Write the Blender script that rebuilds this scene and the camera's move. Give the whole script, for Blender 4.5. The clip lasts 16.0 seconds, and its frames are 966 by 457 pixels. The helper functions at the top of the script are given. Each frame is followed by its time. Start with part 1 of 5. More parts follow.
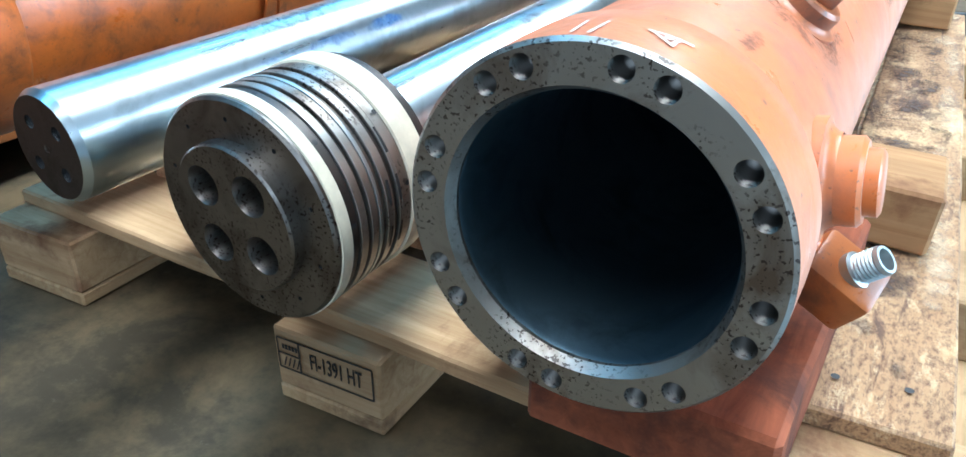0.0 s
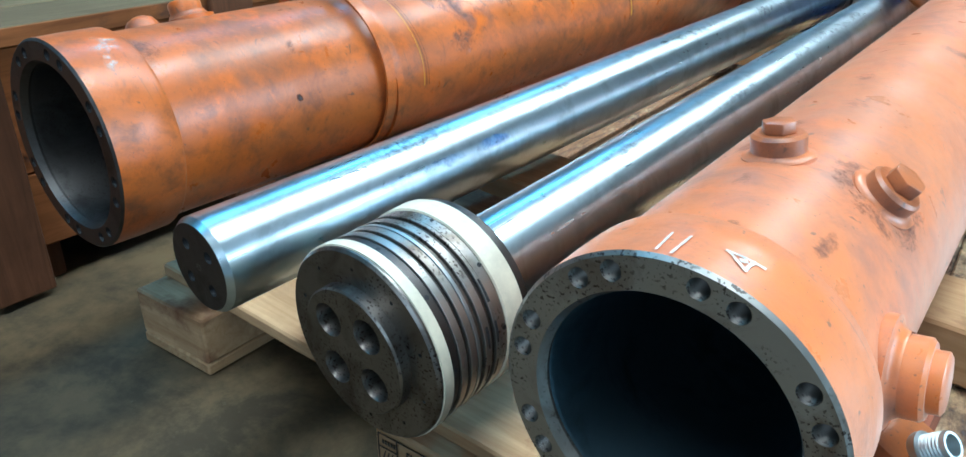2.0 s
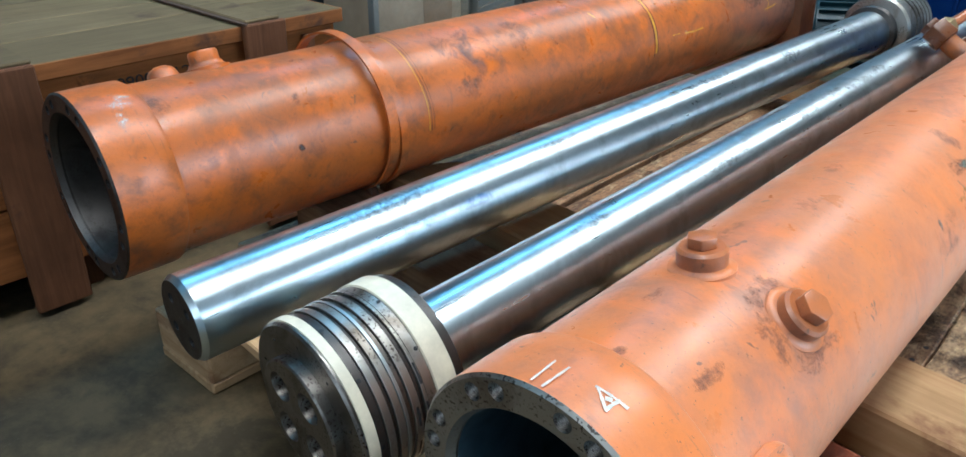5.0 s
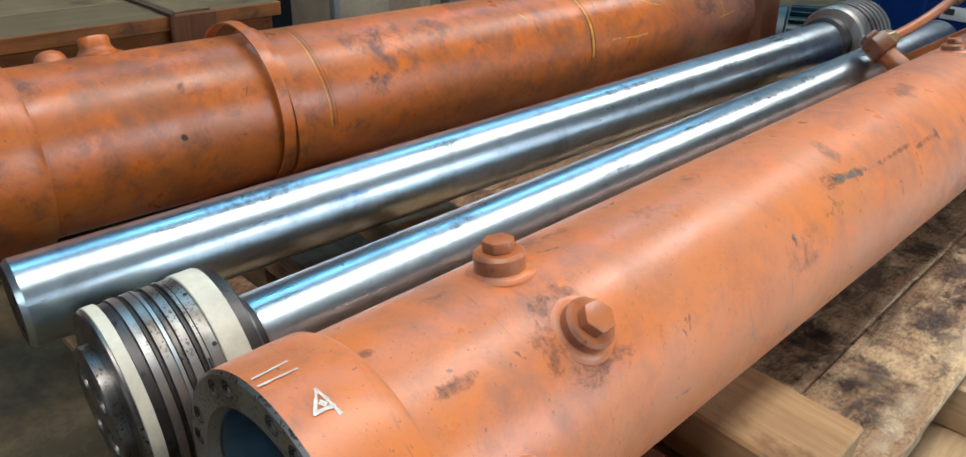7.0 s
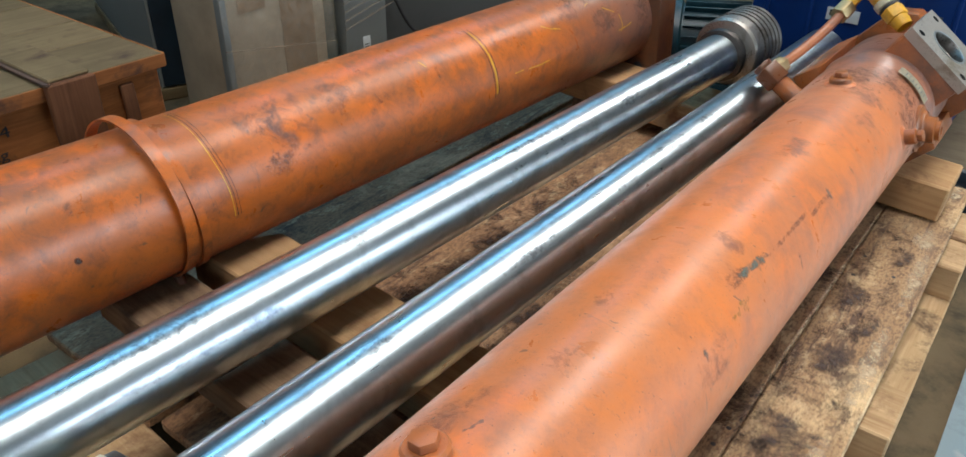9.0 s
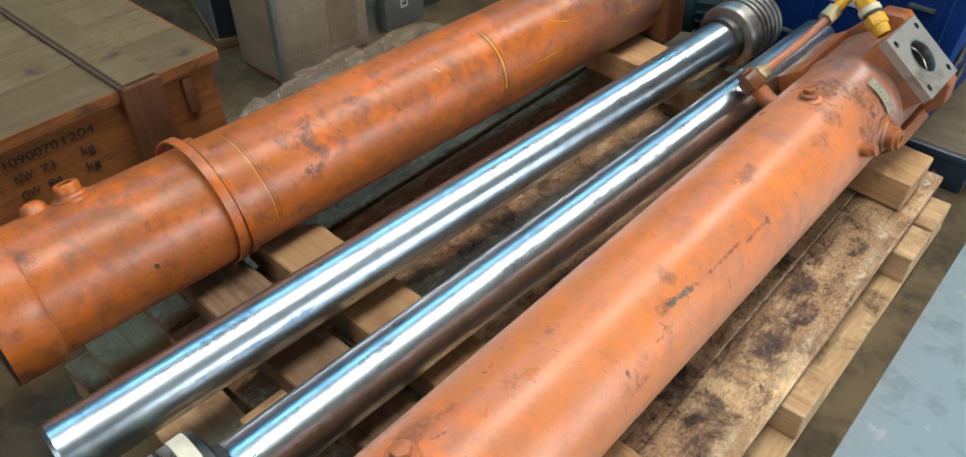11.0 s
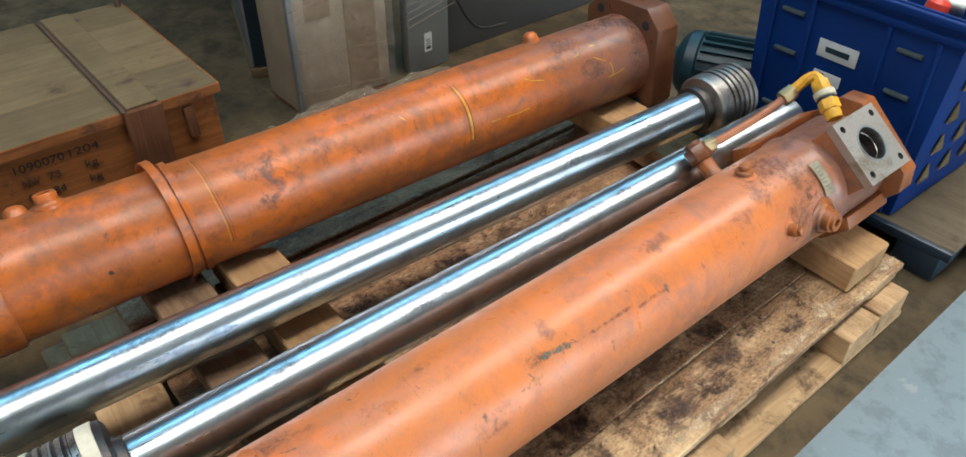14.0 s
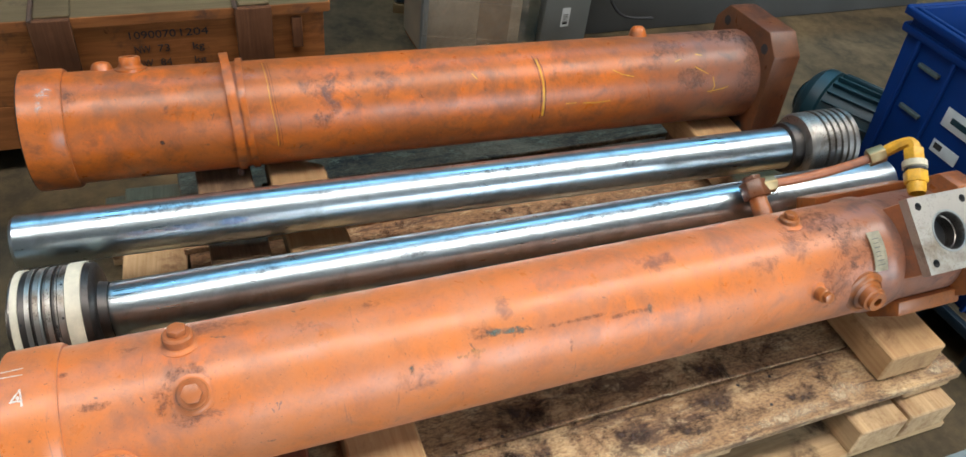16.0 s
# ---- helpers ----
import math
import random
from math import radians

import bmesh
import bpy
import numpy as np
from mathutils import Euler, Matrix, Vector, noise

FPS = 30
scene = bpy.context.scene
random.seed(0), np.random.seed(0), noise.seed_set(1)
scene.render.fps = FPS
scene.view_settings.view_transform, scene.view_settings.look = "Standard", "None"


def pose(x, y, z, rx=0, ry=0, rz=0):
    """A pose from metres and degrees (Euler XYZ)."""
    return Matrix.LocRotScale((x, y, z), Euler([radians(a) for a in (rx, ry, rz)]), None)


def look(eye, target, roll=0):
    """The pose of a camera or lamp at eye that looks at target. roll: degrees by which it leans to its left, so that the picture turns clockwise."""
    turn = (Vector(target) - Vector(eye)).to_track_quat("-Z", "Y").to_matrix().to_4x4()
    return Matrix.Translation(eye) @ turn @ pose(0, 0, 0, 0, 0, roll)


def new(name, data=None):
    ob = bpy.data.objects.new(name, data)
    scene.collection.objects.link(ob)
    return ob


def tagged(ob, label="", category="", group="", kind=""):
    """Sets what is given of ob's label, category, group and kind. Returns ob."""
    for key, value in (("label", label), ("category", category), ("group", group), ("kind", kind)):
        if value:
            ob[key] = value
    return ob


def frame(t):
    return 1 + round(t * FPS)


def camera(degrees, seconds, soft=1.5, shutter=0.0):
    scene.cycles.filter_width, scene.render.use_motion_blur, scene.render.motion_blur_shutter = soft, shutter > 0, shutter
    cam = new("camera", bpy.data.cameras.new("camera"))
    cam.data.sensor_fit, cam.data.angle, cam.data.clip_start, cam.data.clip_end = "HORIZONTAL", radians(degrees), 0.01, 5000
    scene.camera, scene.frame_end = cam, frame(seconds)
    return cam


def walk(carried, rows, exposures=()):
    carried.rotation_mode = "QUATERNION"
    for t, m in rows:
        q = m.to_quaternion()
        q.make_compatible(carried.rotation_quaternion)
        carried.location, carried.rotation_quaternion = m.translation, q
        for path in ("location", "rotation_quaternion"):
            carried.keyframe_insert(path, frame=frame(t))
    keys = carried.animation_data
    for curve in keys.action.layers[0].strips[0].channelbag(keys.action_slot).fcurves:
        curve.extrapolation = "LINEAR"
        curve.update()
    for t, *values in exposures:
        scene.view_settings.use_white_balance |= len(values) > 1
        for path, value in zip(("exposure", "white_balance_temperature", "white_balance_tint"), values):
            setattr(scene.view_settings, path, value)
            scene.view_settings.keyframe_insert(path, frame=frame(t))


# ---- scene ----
cam = camera(63.3, 16.0, 1.5)
PATH = [
    (0, (0.013, 0.092, 0.596), (-0.84, 1.642, -0.338), -0.1),
    (0.5, (0.045, 0.092, 0.665), (-0.916, 1.591, -0.247), -1.3),
    (1, (0.03, 0.074, 0.692), (-0.997, 1.553, -0.18), -0.5),
    (1.5, (0.021, 0.068, 0.713), (-1.048, 1.529, -0.135), -1.2),
    (2, (0.021, 0.075, 0.725), (-1.049, 1.524, -0.145), -0.1),
    (2.5, (0.012, 0.084, 0.741), (-1.083, 1.496, -0.158), 0.2),
    (3, (0.015, 0.089, 0.767), (-1.076, 1.489, -0.154), 0.0),
    (3.5, (0.017, 0.103, 0.789), (-1.08, 1.499, -0.132), -0.5),
    (3.7, (0.021, 0.109, 0.802), (-1.067, 1.507, -0.127), -0.0),
    (6, (0.214, 0.227, 0.85), (-1.042, 1.493, -0.055), 0.6),
    (6.5, (0.245, 0.28, 0.841), (-0.991, 1.556, -0.077), 1.0),
    (7, (0.26, 0.314, 0.837), (-0.98, 1.592, -0.075), 2.0),
    (7.5, (0.255, 0.317, 0.844), (-0.997, 1.602, -0.04), 1.4),
    (8, (0.232, 0.337, 0.845), (-0.985, 1.66, -0.032), -0.0),
    (8.5, (0.176, 0.396, 0.932), (-0.9, 1.786, -0.022), 0.5),
    (10.8, (0.283, 0.401, 1.343), (-0.698, 1.568, 0.048), 1.1),
    (11, (0.31, 0.404, 1.387), (-0.701, 1.539, 0.087), -0.3),
    (11.5, (0.37, 0.417, 1.443), (-0.615, 1.574, 0.143), 2.2),
    (12, (0.393, 0.447, 1.479), (-0.647, 1.592, 0.212), 0.3),
    (12.5, (0.409, 0.477, 1.491), (-0.639, 1.655, 0.26), 1.0),
    (13, (0.428, 0.498, 1.494), (-0.637, 1.66, 0.263), -0.5),
    (13.5, (0.51, 0.533, 1.492), (-0.598, 1.615, 0.226), -1.7),
    (14, (0.59, 0.583, 1.484), (-0.605, 1.604, 0.248), 0.4),
    (14.5, (0.601, 0.6, 1.486), (-0.678, 1.509, 0.245), 1.2),
    (15, (0.586, 0.643, 1.486), (-0.652, 1.541, 0.198), 2.9),
    (15.5, (0.697, 0.761, 1.49), (-0.628, 1.537, 0.208), 6.8),
    (16, (0.758, 0.832, 1.483), (-0.607, 1.504, 0.185), 7.8),
]
EXPOSURES = [(0.0, 0.97, 5100, 0), (0.5, 0.82, 4950, -3), (1.0, 0.66, 4900, -4), (2.0, 0.55, 4950, -6), (3.5, 0.46, 5100, -4), (6.0, 0.06, 5700, 4), (8.5, -0.07, 6150, 7), (11.0, 0.05, 6300, 7), (16.0, 0.02, 6350, 8)]
walk(cam, [(t, look(eye, target, roll)) for t, eye, target, roll in PATH], EXPOSURES)

# ---- world and light ----
world = bpy.data.worlds.new("world")
scene.world = world
world.use_nodes = True
wnt = world.node_tree
sky = wnt.nodes.new("ShaderNodeTexSky")
sky.sky_type = "NISHITA"
sky.sun_disc = False
sky.sun_elevation, sky.sun_rotation = radians(40), radians(60)
bg = wnt.nodes["Background"]
wnt.links.new(sky.outputs["Color"], bg.inputs["Color"])
bg.inputs["Strength"].default_value = 0.12


def area(name, place, size, size_y, power, colour, rx=0, ry=0, rz=0):
    data = bpy.data.lights.new(name, "AREA")
    data.shape, data.size, data.size_y = "RECTANGLE", size, size_y
    data.energy, data.color = power, colour
    ob = new(name, data)
    ob.matrix_basis = pose(*place, rx, ry, rz)
    return ob


ROOF_Z = 6.0
# daylight through the roof lights and the open gate of the hall
for x, wide, power in ((-0.05, 0.70, 400), (0.52, 0.16, 110), (0.80, 0.12, 90), (1.08, 0.12, 90)):
    area("roof_light_lamp", (x, 3.0, ROOF_Z - 0.03), wide, 13.0, power, (1.0, 0.95, 0.88))
area("roof_light_lamp", (-3.9, 3.0, ROOF_Z - 0.03), 0.9, 13.0, 250, (0.26, 0.66, 1.0))
area("gate_lamp", (6.95, 3.5, 2.0), 3.8, 5.0, 470, (0.80, 0.91, 1.0), 0, 90, 0)
area("window_lamp", (1.6, -5.95, 2.6), 3.6, 2.2, 65, (0.92, 0.96, 1.0), 90, 0, 0)

# ---- materials ----


def mat(name):
    m = bpy.data.materials.new(name)
    m.use_nodes = True
    return m, m.node_tree, m.node_tree.nodes["Principled BSDF"]


def node(nt, kind, **inputs):
    n = nt.nodes.new(kind)
    for key, value in inputs.items():
        n.inputs[key.replace("_", " ")].default_value = value
    return n


def ramp(nt, source, stops):
    r = nt.nodes.new("ShaderNodeValToRGB")
    while len(r.color_ramp.elements) < len(stops):
        r.color_ramp.elements.new(0.5)
    for e, (p, c) in zip(r.color_ramp.elements, stops):
        e.position = p
        e.color = (c, c, c, 1) if isinstance(c, (int, float)) else (*c, 1)
    nt.links.new(source, r.inputs[0])
    return r.outputs[0]


def mix(nt, fac, a, b, mode="MIX"):
    m = nt.nodes.new("ShaderNodeMix")
    m.data_type, m.blend_type = "RGBA", mode
    for socket, value in ((m.inputs[0], fac), (m.inputs[6], a), (m.inputs[7], b)):
        if isinstance(value, bpy.types.NodeSocket):
            nt.links.new(value, socket)
        else:
            socket.default_value = value if isinstance(value, (int, float)) else (*value, 1)
    return m.outputs[2]


def mathn(nt, op, a, b=0.0):
    m = nt.nodes.new("ShaderNodeMath")
    m.operation = op
    for socket, value in ((m.inputs[0], a), (m.inputs[1], b)):
        if isinstance(value, bpy.types.NodeSocket):
            nt.links.new(value, socket)
        else:
            socket.default_value = value
    return m.outputs[0]


def coords(nt, scale=(1, 1, 1), shift_random=False):
    c = nt.nodes.new("ShaderNodeTexCoord")
    mp = nt.nodes.new("ShaderNodeMapping")
    mp.inputs["Scale"].default_value = scale
    nt.links.new(c.outputs["Object"], mp.inputs["Vector"])
    if shift_random:
        info = nt.nodes.new("ShaderNodeObjectInfo")
        nt.links.new(mathn(nt, "MULTIPLY", info.outputs["Random"], 17.0), mp.inputs["Location"])
    return mp.outputs[0]


def noise_out(nt, vec, scale, detail=6.0, rough=0.6, distort=0.0):
    n = node(nt, "ShaderNodeTexNoise", Scale=scale, Detail=detail, Roughness=rough, Distortion=distort)
    nt.links.new(vec, n.inputs["Vector"])
    return n.outputs[0]


def bump(nt, bsdf, height, strength, distance=0.002):
    b = node(nt, "ShaderNodeBump", Strength=strength, Distance=distance)
    nt.links.new(height, b.inputs["Height"])
    nt.links.new(b.outputs[0], bsdf.inputs["Normal"])


def make_orange(name, base, dusty, dark, red, grime=0.8, dirt_from=None, smoke=0.5, sheen=0.0):
    """Old orange machine paint with dust, scuffs, oil stains and chips."""
    m, nt, b = mat(name)
    v = coords(nt)
    big = noise_out(nt, v, 5.0, 4, 0.55, 0.3)
    mid = noise_out(nt, v, 17.0, 8, 0.65, 0.4)
    vl = coords(nt, (1.0, 0.22, 1.0))
    streak = noise_out(nt, vl, 60.0, 5, 0.7)
    fine = noise_out(nt, v, 150.0, 4, 0.6)
    col = mix(nt, ramp(nt, big, [(0.35, 0.0), (0.7, 1.0)]), base, red)
    col = mix(nt, ramp(nt, noise_out(nt, v, 9.0, 7, 0.62, 0.5), [(0.42, 0.0), (0.66, 0.5)]), col, dusty)
    smudge = mathn(nt, "MULTIPLY", ramp(nt, mid, [(0.44, 0.0), (0.64, 1.0)]), ramp(nt, big, [(0.44, 0.0), (0.60, grime)]))
    col = mix(nt, smudge, col, dark)
    col = mix(nt, ramp(nt, streak, [(0.72, 0.0), (0.80, 0.5)]), col, (0.22, 0.10, 0.05))
    chips = noise_out(nt, v, 42.0, 3, 0.5, 1.2)
    col = mix(nt, ramp(nt, chips, [(0.71, 0.0), (0.74, 0.8)]), col, (0.09, 0.05, 0.035))
    specks = noise_out(nt, v, 260.0, 2, 0.5)
    col = mix(nt, ramp(nt, specks, [(0.69, 0.0), (0.73, 0.75)]), col, (0.12, 0.06, 0.04))
    # smoky handling dirt in wide drifts, hair scratches round the tube, bare rubbed spots
    drift = noise_out(nt, v, 3.2, 10, 0.72, 0.6)
    col = mix(nt, ramp(nt, drift, [(0.40, 0.0), (0.68, smoke)]), col, tuple(0.55 * c for c in dusty))
    cloud = noise_out(nt, v, 26.0, 9, 0.72, 0.3)
    col = mix(nt, ramp(nt, cloud, [(0.50, 0.0), (0.72, smoke)]), col, tuple(0.7 * c for c in dark))
    round_scratch = noise_out(nt, coords(nt, (0.10, 1.0, 0.10)), 130.0, 4, 0.6, 0.6)
    col = mix(nt, mathn(nt, "MULTIPLY", ramp(nt, round_scratch, [(0.66, 0.0), (0.72, 0.8)]), ramp(nt, drift, [(0.40, 0.1), (0.6, 1.0)])), col, tuple(0.8 * c for c in dark))
    grit = noise_out(nt, v, 95.0, 8, 0.8, 0.2)
    col = mix(nt, mathn(nt, "MULTIPLY", ramp(nt, grit, [(0.54, 0.0), (0.68, 1.0)]), ramp(nt, drift, [(0.36, 0.15), (0.62, min(1.0, smoke + 0.25))])), col, dark)
    rubbed = noise_out(nt, v, 12.0, 12, 0.75, 0.8)
    col = mix(nt, ramp(nt, rubbed, [(0.60, 0.0), (0.68, 0.7)]), col, red)
    if dirt_from:
        # oily brown dirt towards the working end of the barrel
        sep = nt.nodes.new("ShaderNodeSeparateXYZ")
        nt.links.new(v, sep.inputs[0])
        wander = mathn(nt, "MULTIPLY", mathn(nt, "SUBTRACT", noise_out(nt, v, 7.0, 8, 0.65, 0.5), 0.5), 1.1)
        grow = mathn(nt, "ADD", mathn(nt, "MULTIPLY", mathn(nt, "SUBTRACT", sep.outputs[1], dirt_from), 2.6), wander)
        col = mix(nt, ramp(nt, grow, [(0.0, 0.0), (0.75, 0.85)]), col, (0.19, 0.085, 0.055))
        col = mix(nt, mathn(nt, "MULTIPLY", ramp(nt, grow, [(0.2, 0.0), (0.8, 1.0)]), ramp(nt, mid, [(0.5, 0.0), (0.66, 0.8)])), col, (0.075, 0.045, 0.038))
    nt.links.new(col, b.inputs["Base Color"])
    nt.links.new(ramp(nt, mid, [(0.3, 0.24), (0.7, 0.48)]), b.inputs["Roughness"])
    b.inputs["Sheen Weight"].default_value = sheen
    b.inputs["Sheen Roughness"].default_value = 0.45
    h = mix(nt, 0.4, mid, fine)
    bump(nt, b, h, 0.35, 0.0015)
    return m


ORANGE = make_orange("orange_paint", (0.62, 0.182, 0.042), (0.50, 0.205, 0.105), (0.25, 0.110, 0.072), (0.66, 0.165, 0.026), 0.6, 1.42, 0.36, 0.16)
ORANGE_OLD = make_orange("orange_paint_old", (0.50, 0.120, 0.012), (0.36, 0.112, 0.030), (0.17, 0.064, 0.028), (0.62, 0.130, 0.006), 0.75, 1.45, 0.9, 0.05)
ORANGE_DIRTY = make_orange("orange_paint_dirty", (0.37, 0.115, 0.026), (0.25, 0.095, 0.042), (0.09, 0.046, 0.032), (0.36, 0.100, 0.014))
ORANGE_FITTING = make_orange("orange_paint_fitting", (0.46, 0.140, 0.042), (0.34, 0.145, 0.08), (0.13, 0.065, 0.045), (0.42, 0.115, 0.03))
HEAD_BROWN = make_orange("head_plate_paint", (0.150, 0.052, 0.018), (0.09, 0.040, 0.022), (0.026, 0.018, 0.014), (0.15, 0.040, 0.013))


def make_metal(name, colour, rough, stain, stain_at, grain=(1, 1, 1), pits=0.0, bump_amount=0.05):
    m, nt, b = mat(name)
    v = coords(nt, grain)
    vo = coords(nt)
    n1 = noise_out(nt, vo, 14.0, 6, 0.6, 0.6)
    n2 = noise_out(nt, v, 120.0, 4, 0.6)
    col = mix(nt, ramp(nt, n1, [(stain_at, 0.0), (stain_at + 0.2, 1.0)]), colour, stain)
    if pits:
        p = noise_out(nt, vo, 300.0, 2, 0.5)
        where = noise_out(nt, vo, 16.0, 3, 0.5)
        pit = mathn(nt, "MULTIPLY", ramp(nt, p, [(0.58, 0.0), (0.62, 1.0)]), ramp(nt, where, [(0.42, 0.0), (0.54, pits)]))
        col = mix(nt, pit, col, (0.05, 0.035, 0.03))
    nt.links.new(col, b.inputs["Base Color"])
    b.inputs["Metallic"].default_value = 1.0
    nt.links.new(ramp(nt, mix(nt, 0.5, n1, n2), [(0.3, rough), (0.75, rough + 0.16)]), b.inputs["Roughness"])
    bump(nt, b, n2, bump_amount, 0.0006)
    return m


CHROME = make_metal("chrome_rod", (0.54, 0.61, 0.645), 0.24, (0.37, 0.41, 0.43), 0.48, (1, 0.03, 1), 0.0, 0.02)
CHROME.node_tree.nodes["Principled BSDF"].inputs["Coat Weight"].default_value = 0.35
CHROME.node_tree.nodes["Principled BSDF"].inputs["Coat Roughness"].default_value = 0.08
CHROME.node_tree.nodes["Principled BSDF"].inputs["Coat IOR"].default_value = 1.8
STEEL = make_metal("machined_steel", (0.22, 0.200, 0.180), 0.32, (0.10, 0.082, 0.068), 0.46, (1, 1, 1), 0.95, 0.12)
STEEL_FACE = make_metal("machined_steel_face", (0.38, 0.36, 0.33), 0.38, (0.16, 0.12, 0.088), 0.50, (1, 1, 1), 0.85, 0.1)
STEEL_DARK = make_metal("dark_steel", (0.10, 0.090, 0.084), 0.42, (0.05, 0.044, 0.040), 0.5, (1, 1, 1), 0.5, 0.1)
BORE = make_metal("honed_bore", (0.17, 0.245, 0.30), 0.34, (0.10, 0.145, 0.18), 0.5)
ZINC = make_metal("zinc_plated", (0.42, 0.45, 0.45), 0.38, (0.32, 0.32, 0.31), 0.55)
PLATE_STEEL = make_metal("ground_steel_plate", (0.50, 0.47, 0.42), 0.48, (0.30, 0.25, 0.19), 0.52, (1, 1, 1), 0.2, 0.1)


def make_plain(name, colour, rough=0.6, vary=0.25, scale=20.0, metallic=0.0, bump_amount=0.1):
    m, nt, b = mat(name)
    v = coords(nt, shift_random=True)
    n = noise_out(nt, v, scale, 6, 0.65)
    dark = tuple(c * (1 - vary) for c in colour)
    light = tuple(min(1.0, c * (1 + vary)) for c in colour)
    nt.links.new(mix(nt, ramp(nt, n, [(0.3, 0.0), (0.7, 1.0)]), dark, light), b.inputs["Base Color"])
    nt.links.new(ramp(nt, n, [(0.3, rough - 0.08), (0.7, min(1.0, rough + 0.1))]), b.inputs["Roughness"])
    b.inputs["Metallic"].default_value = metallic
    bump(nt, b, n, bump_amount, 0.001)
    return m




def make_scuff(name, colour, cover=0.9, grain=55.0, ragged=5.0):
    """A worn mark whose ragged edge thins out into the paint below."""
    m, nt, b = mat(name)
    attr = nt.nodes.new("ShaderNodeAttribute")
    attr.attribute_name = "mask"
    v = coords(nt)
    n = noise_out(nt, v, grain, 10, 0.75, 0.5)
    n2 = noise_out(nt, v, grain * 5, 4, 0.6)
    value = mathn(nt, "ADD", attr.outputs["Fac"], mathn(nt, "MULTIPLY", mathn(nt, "SUBTRACT", n, 0.56), ragged))
    thin = ramp(nt, n2, [(0.35, 0.55), (0.6, 1.0)])
    nt.links.new(mathn(nt, "MULTIPLY", thin, ramp(nt, value, [(0.25, 0.0), (1.1, cover)])), b.inputs["Alpha"])
    b.inputs["Base Color"].default_value = (*colour, 1)
    b.inputs["Roughness"].default_value = 0.6
    return m


CREAM = make_plain("cream_wear_ring", (0.62, 0.56, 0.43), 0.5, 0.18, 30)
CHALK = make_plain("white_chalk", (0.62, 0.55, 0.48), 0.9, 0.3, 160)
YELLOW = make_plain("yellow_paint", (0.60, 0.31, 0.02), 0.45, 0.3, 60)
GREEN_PATCH = make_scuff("grey_green_primer", (0.10, 0.125, 0.10))
BROWN_PATCH = make_scuff("brown_scuff", (0.17, 0.075, 0.048), 0.6)
GREY_PATCH = make_scuff("grey_smudge", (0.22, 0.115, 0.095), 0.42, 26.0)
YELLOW_PATCH = make_scuff("yellow_scuff", (0.45, 0.25, 0.03), 0.8)
OIL_PATCH = make_scuff("oil_stain", (0.05, 0.026, 0.018), 0.88, 11.0, 7.0)
PALE_WORN = make_scuff("pale_worn_wood", (0.62, 0.48, 0.31), 0.75, 30.0, 4.0)
BLUE_MARK = make_scuff("blue_marker", (0.03, 0.18, 0.55), 0.5, 24.0)
GREY_FILM = make_scuff("grey_film", (0.09, 0.10, 0.11), 0.6, 55.0)
CHALK_SMUDGE = make_scuff("chalk_smudge", (0.70, 0.66, 0.62), 0.6, 60.0)
# black for rubber, and for shade painted into holes, slots and the port
BLACK = make_plain("black_rubber_hole_shade", (0.02, 0.02, 0.022), 0.6, 0.3, 40)
NAVY_DARK = make_plain("dark_blue_paint", (0.010, 0.022, 0.036), 0.4, 0.3, 12)
GREY_PANEL = make_plain("grey_board", (0.06, 0.06, 0.058), 0.55, 0.15, 6)
GREY_CABINET = make_plain("grey_painted_sheet", (0.17, 0.18, 0.175), 0.5, 0.15, 4)
GREY_WHITE = make_plain("pale_grey_paint", (0.42, 0.45, 0.45), 0.5, 0.15, 12)
BIN_DUST = make_plain("dusty_blue_plastic", (0.050, 0.070, 0.075), 0.8, 0.35, 40)
BROWN_TAPE = make_plain("brown_packing_tape", (0.20, 0.135, 0.082), 0.35, 0.2, 15)
LABEL = make_plain("paper_label", (0.54, 0.56, 0.56), 0.6, 0.08, 50)
INK = make_plain("black_ink", (0.02, 0.018, 0.017), 0.8, 0.2, 80)
TEAL = make_plain("teal_motor_paint", (0.004, 0.026, 0.036), 0.42, 0.3, 20)
BLUE = make_plain("blue_plastic", (0.0, 0.021, 0.120), 0.6, 0.15, 8, 0.0, 0.05)
BLUE.node_tree.nodes["Principled BSDF"].inputs["Specular IOR Level"].default_value = 0.2
TAG = make_plain("engraved_tag", (0.50, 0.44, 0.31), 0.5, 0.3, 70)
BRASS_NUT = make_metal("tarnished_nut", (0.40, 0.30, 0.16), 0.4, (0.20, 0.13, 0.07), 0.5)
# dark brown for the rusty hook, seam lines and painted gap shade
BROWN_RUST_GAP = make_plain("brown_rust_gap_shade", (0.070, 0.036, 0.020), 0.8, 0.3, 30)


